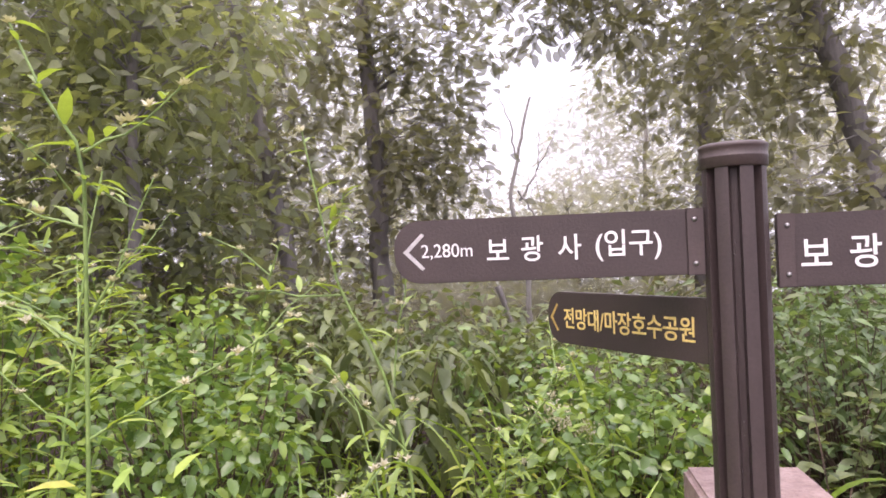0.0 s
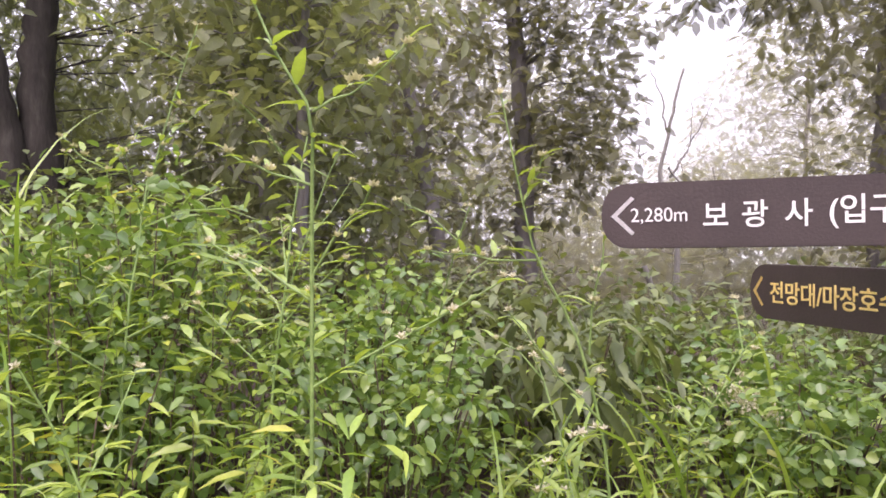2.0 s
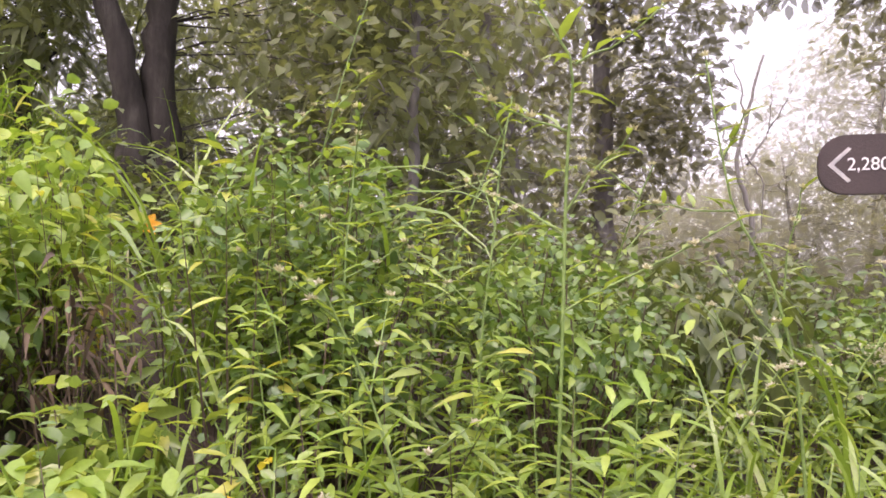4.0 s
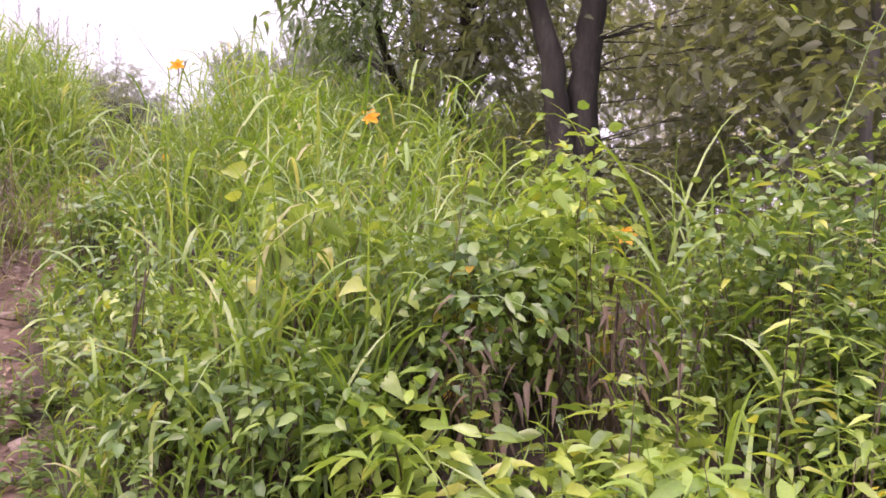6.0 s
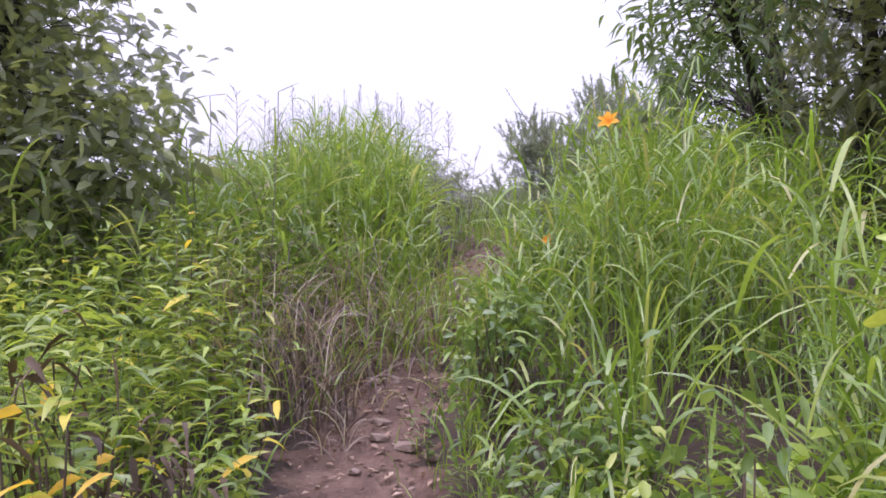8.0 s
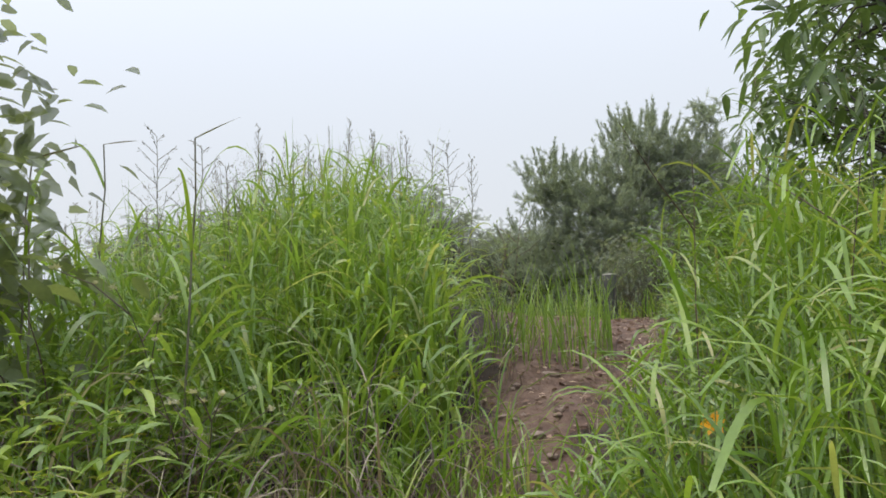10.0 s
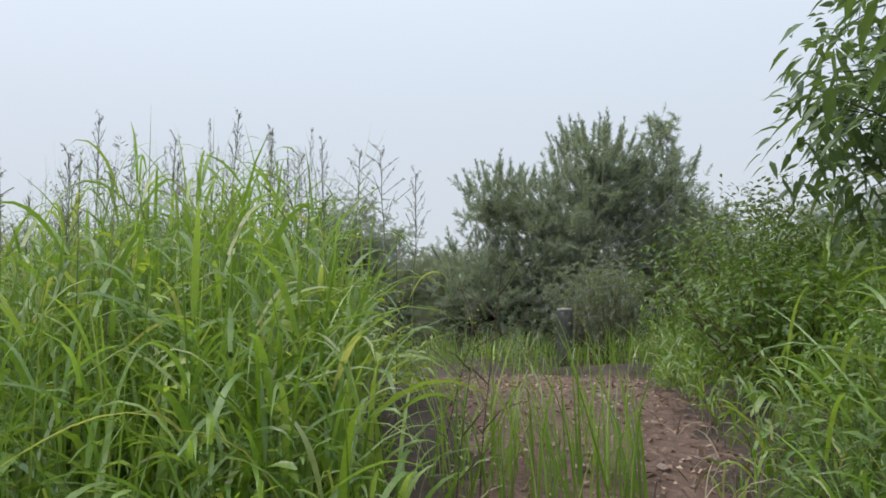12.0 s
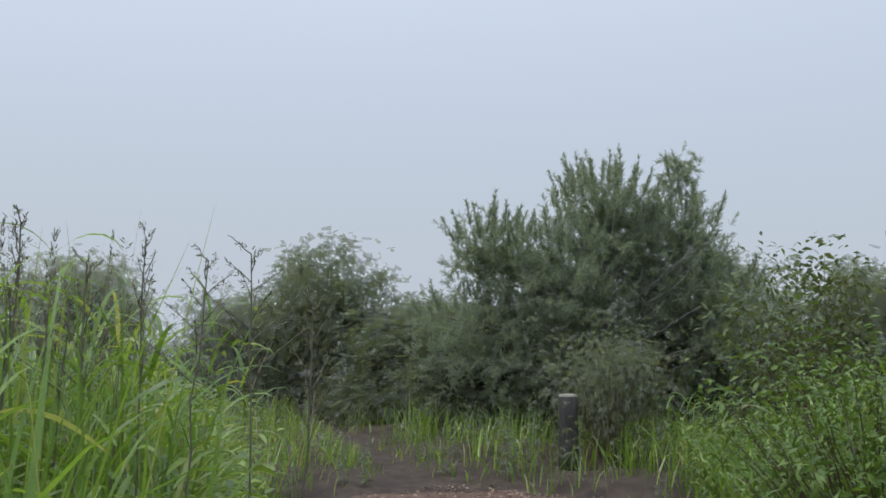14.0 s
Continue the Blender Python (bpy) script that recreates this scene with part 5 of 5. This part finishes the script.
for k, (x, y, h, la, ln, br) in enumerate(((-.98, 1.75, 1.45, 60, .2, 5), (-.12, 1.9, .85, 120, .5, 4), (-.42, 1.7, .75, 10, .5, 4),
                                           (-1.35, 1.7, 1.3, 100, .3, 5), (-.95, 1.3, 1.0, 200, .4, 4), (-1.9, 2.5, 1.75, 30, .3, 5), (-1.3, 2.4, 1.35, 10, .4, 5), (-.75, 2.35, 1.25, -30, .45, 5), (.1, 2.5, .9, 20, .7, 4))):
    weed(W, x, y, h, la, ln, br, .13, 40 + k)
for k, (x, y, h, la, ln) in enumerate(((-7.8, 2.62, .8, 80, .2), (-7.95, 2.85, .9, 20, .2), (-7.75, 2.4, .65, 200, .3), (-5.9, 2.1, 1.3, 120, .1), (-5.6, 2.3, 1.25, 60, .15), (-7.1, .9, 1.1, 300, .5), (-6.6, .75, .9, 10, .5))):
    weed("thin dark twiggy weed with sparse leaves", x, y, h, la, ln, 2 if 1.2 < h < 1.4 else 6, .05, 70 + k, M_DEADSTEM, k > 4, "dark weeds")


weed("thin dark forked weed standing by the climb", -8.28, 2.88, 1, 0, 0, 0, .06, 91, M_DEADSTEM, False, "dark weeds", [(-8.28, 2.88, 1.85), (-8.2, 2.9, 2.08), (-8.13, 2.91, 2.28), (-8.05, 2.91, 2.45), (-7.96, 2.9, 2.62)],
     [((-8.13, 2.91, 2.28), (-8.36, 2.86, 2.5)), ((-8.05, 2.91, 2.45), (-8.12, 2.9, 2.68)), ((-8.2, 2.9, 2.1), (-8.4, 2.9, 2.3))])
weed("thin dark upright weed standing by the climb", -8.42, 2.78, 1, 0, 0, 0, .06, 92, M_DEADSTEM, False, "dark weeds", [(-8.42, 2.78, 1.9), (-8.41, 2.79, 2.3), (-8.42, 2.8, 2.85)],
     [((-8.41, 2.79, 2.4), (-8.5, 2.78, 2.55)), ((-8.41, 2.79, 2.5), (-8.33, 2.8, 2.66))])


# ------------------------------------------------------------ seed stalks on the mound
def seed_stalk(x, y, top, spread, lean, seed):
    """A grass stalk with an open, branched seed head."""
    r = random.Random(seed)
    g = on_ground(x, y)
    h = top - g
    ob = empty("seed_stalk", (x, y, g), "tall grass stalk with a brown branched seed head", "grass", "seed stalks")
    line = wander((0, 0, -.02), (lean * h, .3 * lean * h, h), 10, .008)
    v, f = tube(line, np.linspace(.0045, .0018, 10), 5)
    link("stem", quads("stem", v, f, M_SEED), ob)
    twigs, grains = [], []
    for k in range(16):
        u = k / 15
        b = line[6] + (line[9] - line[6]) * u
        a = 2.4 * k + r.uniform(-.4, .4)
        e = b + np.array([math.cos(a) * spread, math.sin(a) * spread, .8]) * h * .13 * (1.1 - .75 * u)
        twigs.append(tube(wander(b, e, 4, .003), np.linspace(.0018, .001, 4), 4))
        n = 10
        q = b + (e - b) * (.3 + .7 * RNG.random((n, 1))) + RNG.normal(0, .004, (n, 3))
        grains.append(leaves(q, unit(e - b + RNG.normal(0, .05, (n, 3))), unit(RNG.normal(size=(n, 3))), np.full(n, .014), np.full(n, .0042), FAR, .1))
    v, f = join(twigs)
    tagged(link("branchwork", quads("branchwork", v, f, M_SEED), ob), "", "", "", "stuff")
    v, f = join(grains)
    tagged(link("seed_head", quads("seed_head", v, f, M_SEED), ob, "brown seed head"), "", "", "", "stuff")


for k, (x, y, top, sp, ln) in enumerate(((-9.56, 2.49, 3.61, .3, .02), (-9.42, 2.6, 3.5, .25, .04), (-9.27, 3.06, 3.42, .9, .03), (-9.2, 3.2, 3.45, 1.0, -.02), (-9.45, 2.95, 3.5, .3, .0), (-9.75, 2.2, 3.48, .5, .05), (-9.9, 1.9, 3.6, .3, -.03), (-9.35, 2.8, 3.4, .8, -.04),
                                         (-8.6, 1.35, 3.0, .9, -.04), (-8.5, 1.15, 3.05, 1.0, .03), (-8.4, .95, 3.1, .9, -.05), (-8.9, 1.6, 3.15, .4, .02), (-9.1, 3.3, 3.3, .5, .04), (-9.6, 2.75, 3.35, .9, .05))):
    seed_stalk(x, y, top, sp, ln, k)


def seeds(label, box, count, height, side, dmin, dmax):
    x, y, d = scatter(box, 30, side, dmin, dmax)
    x, y = x[:count], y[:count]
    n = len(x)
    g = ground(x, y)
    h = height * RNG.uniform(.85, 1.15, n)
    base = np.stack([x, y, g], 1)
    az, tl = RNG.uniform(0, 6.28, n), np.abs(RNG.normal(0, .1, n))
    sv, sf = blades(base, h, az, tl, np.full(n, .08), np.full(n, .0075), 4)
    k = 60
    top = base + np.stack([np.cos(az) * np.sin(tl + .03), np.sin(az) * np.sin(tl + .03), np.cos(tl + .03)], 1) * h[:, None]
    u = RNG.random((n, k))
    p = top[:, None] - np.array([0, 0, 1.]) * (u * .3)[..., None]
    aa = RNG.uniform(0, 6.28, (n, k))
    spread = RNG.choice([.15, .25, .9], n)[:, None]
    dd = np.stack([np.cos(aa) * spread, np.sin(aa) * spread, np.full((n, k), .8)], -1)
    p = p + dd * .08 * (.2 + u[..., None]) * RNG.random((n, k, 1))
    v, f = leaves(p.reshape(-1, 3), dd.reshape(-1, 3), unit(RNG.normal(size=(n * k, 3))), RNG.uniform(.01, .026, n * k), np.full(n * k, .004), FAR, .1)
    ob = tagged(link("seed_stalks", quads("seed_stalks", v, f, M_SEED)), label, "grass", "", "stuff")
    tagged(link("stalks", quads("stalks", sv, sf, M_SEED), ob), "", "", "", "stuff")


seeds("thin grass stalks with brown seed heads above the mound", (-13, .3, -8.3, 4.6), 150, 1.12, -1, .7, 3.0)
seeds("thin grass stalks with seed heads above the bank", RB, 40, 1.5, 1, .6, 2.6)


def reed(x, y, h, az, seed):
    r = random.Random(seed)
    g = on_ground(x, y)
    ob = empty("reed", (x, y, g), "tall reed with one bent-over leaf", "reed", "reeds")
    line = wander((0, 0, -.02), (.05 * math.cos(az), .05 * math.sin(az), h), 8, .012)
    v, f = tube(line, np.linspace(.006, .003, 8), 6)
    link("stem", quads("stem", v, f, M_SEED), ob)
    for k, u in enumerate((.45, .6, .75, .9, 1.0)):
        b = np.array([line[min(7, int(u * 7))]])
        top = k == 4
        v, f = blades(b, np.array([.5 if not top else .22]), np.array([az + k * 2.6 if not top else az]), np.array([.5 if not top else 1.25]), np.array([1.8 if not top else .1]), np.array([.02]), 8)
        link("leaf", quads("leaf", v, f, M_BROAD if not top else M_SEED), ob)


reed(-7.21, 0.85, 1.57, .75, 1)
reed(-7.35, .35, 1.3, 3.3, 2)
reed(-7.7, .3, 1.5, 1.2, 3)
reed(-8.1, .6, 1.55, 2.2, 4)

# ------------------------------------------------------------ post stump on the plateau
sx, sy = -13.0, 8.35
st = empty("wooden_post", (sx, sy, on_ground(sx, sy)), "short weathered dark wooden post with a pale cut top", "post")
b = lathe([(.115, -.1), (.112, .2), (.105, .55), (.108, .8)], 18, lambda t, r: r * (1 + .05 * math.sin(3 * t + 1) + .03 * math.sin(7 * t)))
part("shaft", b, M_STUMP, st, "", True)
c = lathe([(.108, .8), (.1, .822), (.03, .828)], 18, lambda t, r: r * (1 + .05 * math.sin(3 * t + 1)))
part("cut_top", c, M_CUT, st, "pale cut top")


# ------------------------------------------------------------ stones and litter on the path
def stone_mesh(seed):
    r = random.Random(seed)
    bm = bmesh.new()
    bmesh.ops.create_icosphere(bm, subdivisions=1, radius=1)
    for v in bm.verts:
        v.co = Vector((v.co.x * r.uniform(.75, 1.15), v.co.y * r.uniform(.6, 1.0), v.co.z * r.uniform(.3, .55)))
    me = bpy.data.meshes.new("stone")
    bm.to_mesh(me)
    bm.free()
    me.materials.append(M_STONE)
    return me


STONES = [stone_mesh(k) for k in range(6)]
rs = random.Random(5)
for k in range(240):
    i = rs.randrange(95, 290)
    u = rs.uniform(-1, 1) * TW[i]
    x, y = TX[i, 0] - TT[i, 1] * u, TX[i, 1] + TT[i, 0] * u
    s = rs.uniform(.012, .03) if k % 4 else rs.uniform(.03, .055)
    ob = tagged(link("stone", STONES[k % 6]), "small brownish stone lying on the earth path", "stone", "path stones")
    ob.matrix_basis = pose(x, y, on_ground(x, y) + .012 + s * .1, rs.uniform(-15, 15), rs.uniform(-15, 15), rs.uniform(0, 360)) @ Matrix.Scale(s, 4)
for x, y, s in ((-5.45, .98, .08), (-5.6, .9, .06), (-5.3, 1.02, .05), (-5.75, .98, .07), (-5.0, .75, .05), (-6.35, 1.0, .08), (-6.2, 1.15, .06), (-4.1, .38, .07), (-4.2, .47, .06), (-3.95, .33, .05), (-4.35, .45, .055), (-4.5, .6, .06), (-3.8, .25, .045), (-4.05, .5, .08)):
    ob = tagged(link("stone", STONES[int(s * 100) % 6]), "flat pinkish stone at the path's edge", "stone", "path stones")
    ob.matrix_basis = pose(x, y, on_ground(x, y) + .02, 8, -6, x * 90) @ Matrix.Scale(s, 4)
x, y, d = scatter((-13, -1.2, 1, 7.5), 420, 0, -2, .12)
n = len(x)
lz = ground(x, y) + .022 + RNG.uniform(0, .012, n)
a = RNG.uniform(0, 6.28, n)
v, f = leaves(np.stack([x, y, lz], 1), np.stack([np.cos(a), np.sin(a), RNG.uniform(-.1, .3, n)], 1), unit(UP + RNG.normal(0, .5, (n, 3))), RNG.uniform(.012, .055, n), RNG.uniform(.006, .025, n), ROUGH, .2)
tagged(link("leaf_litter", quads("leaf_litter", v, f, M_LITTER)), "brown and pinkish dead leaf scraps on the path", "leaf litter", "", "stuff")
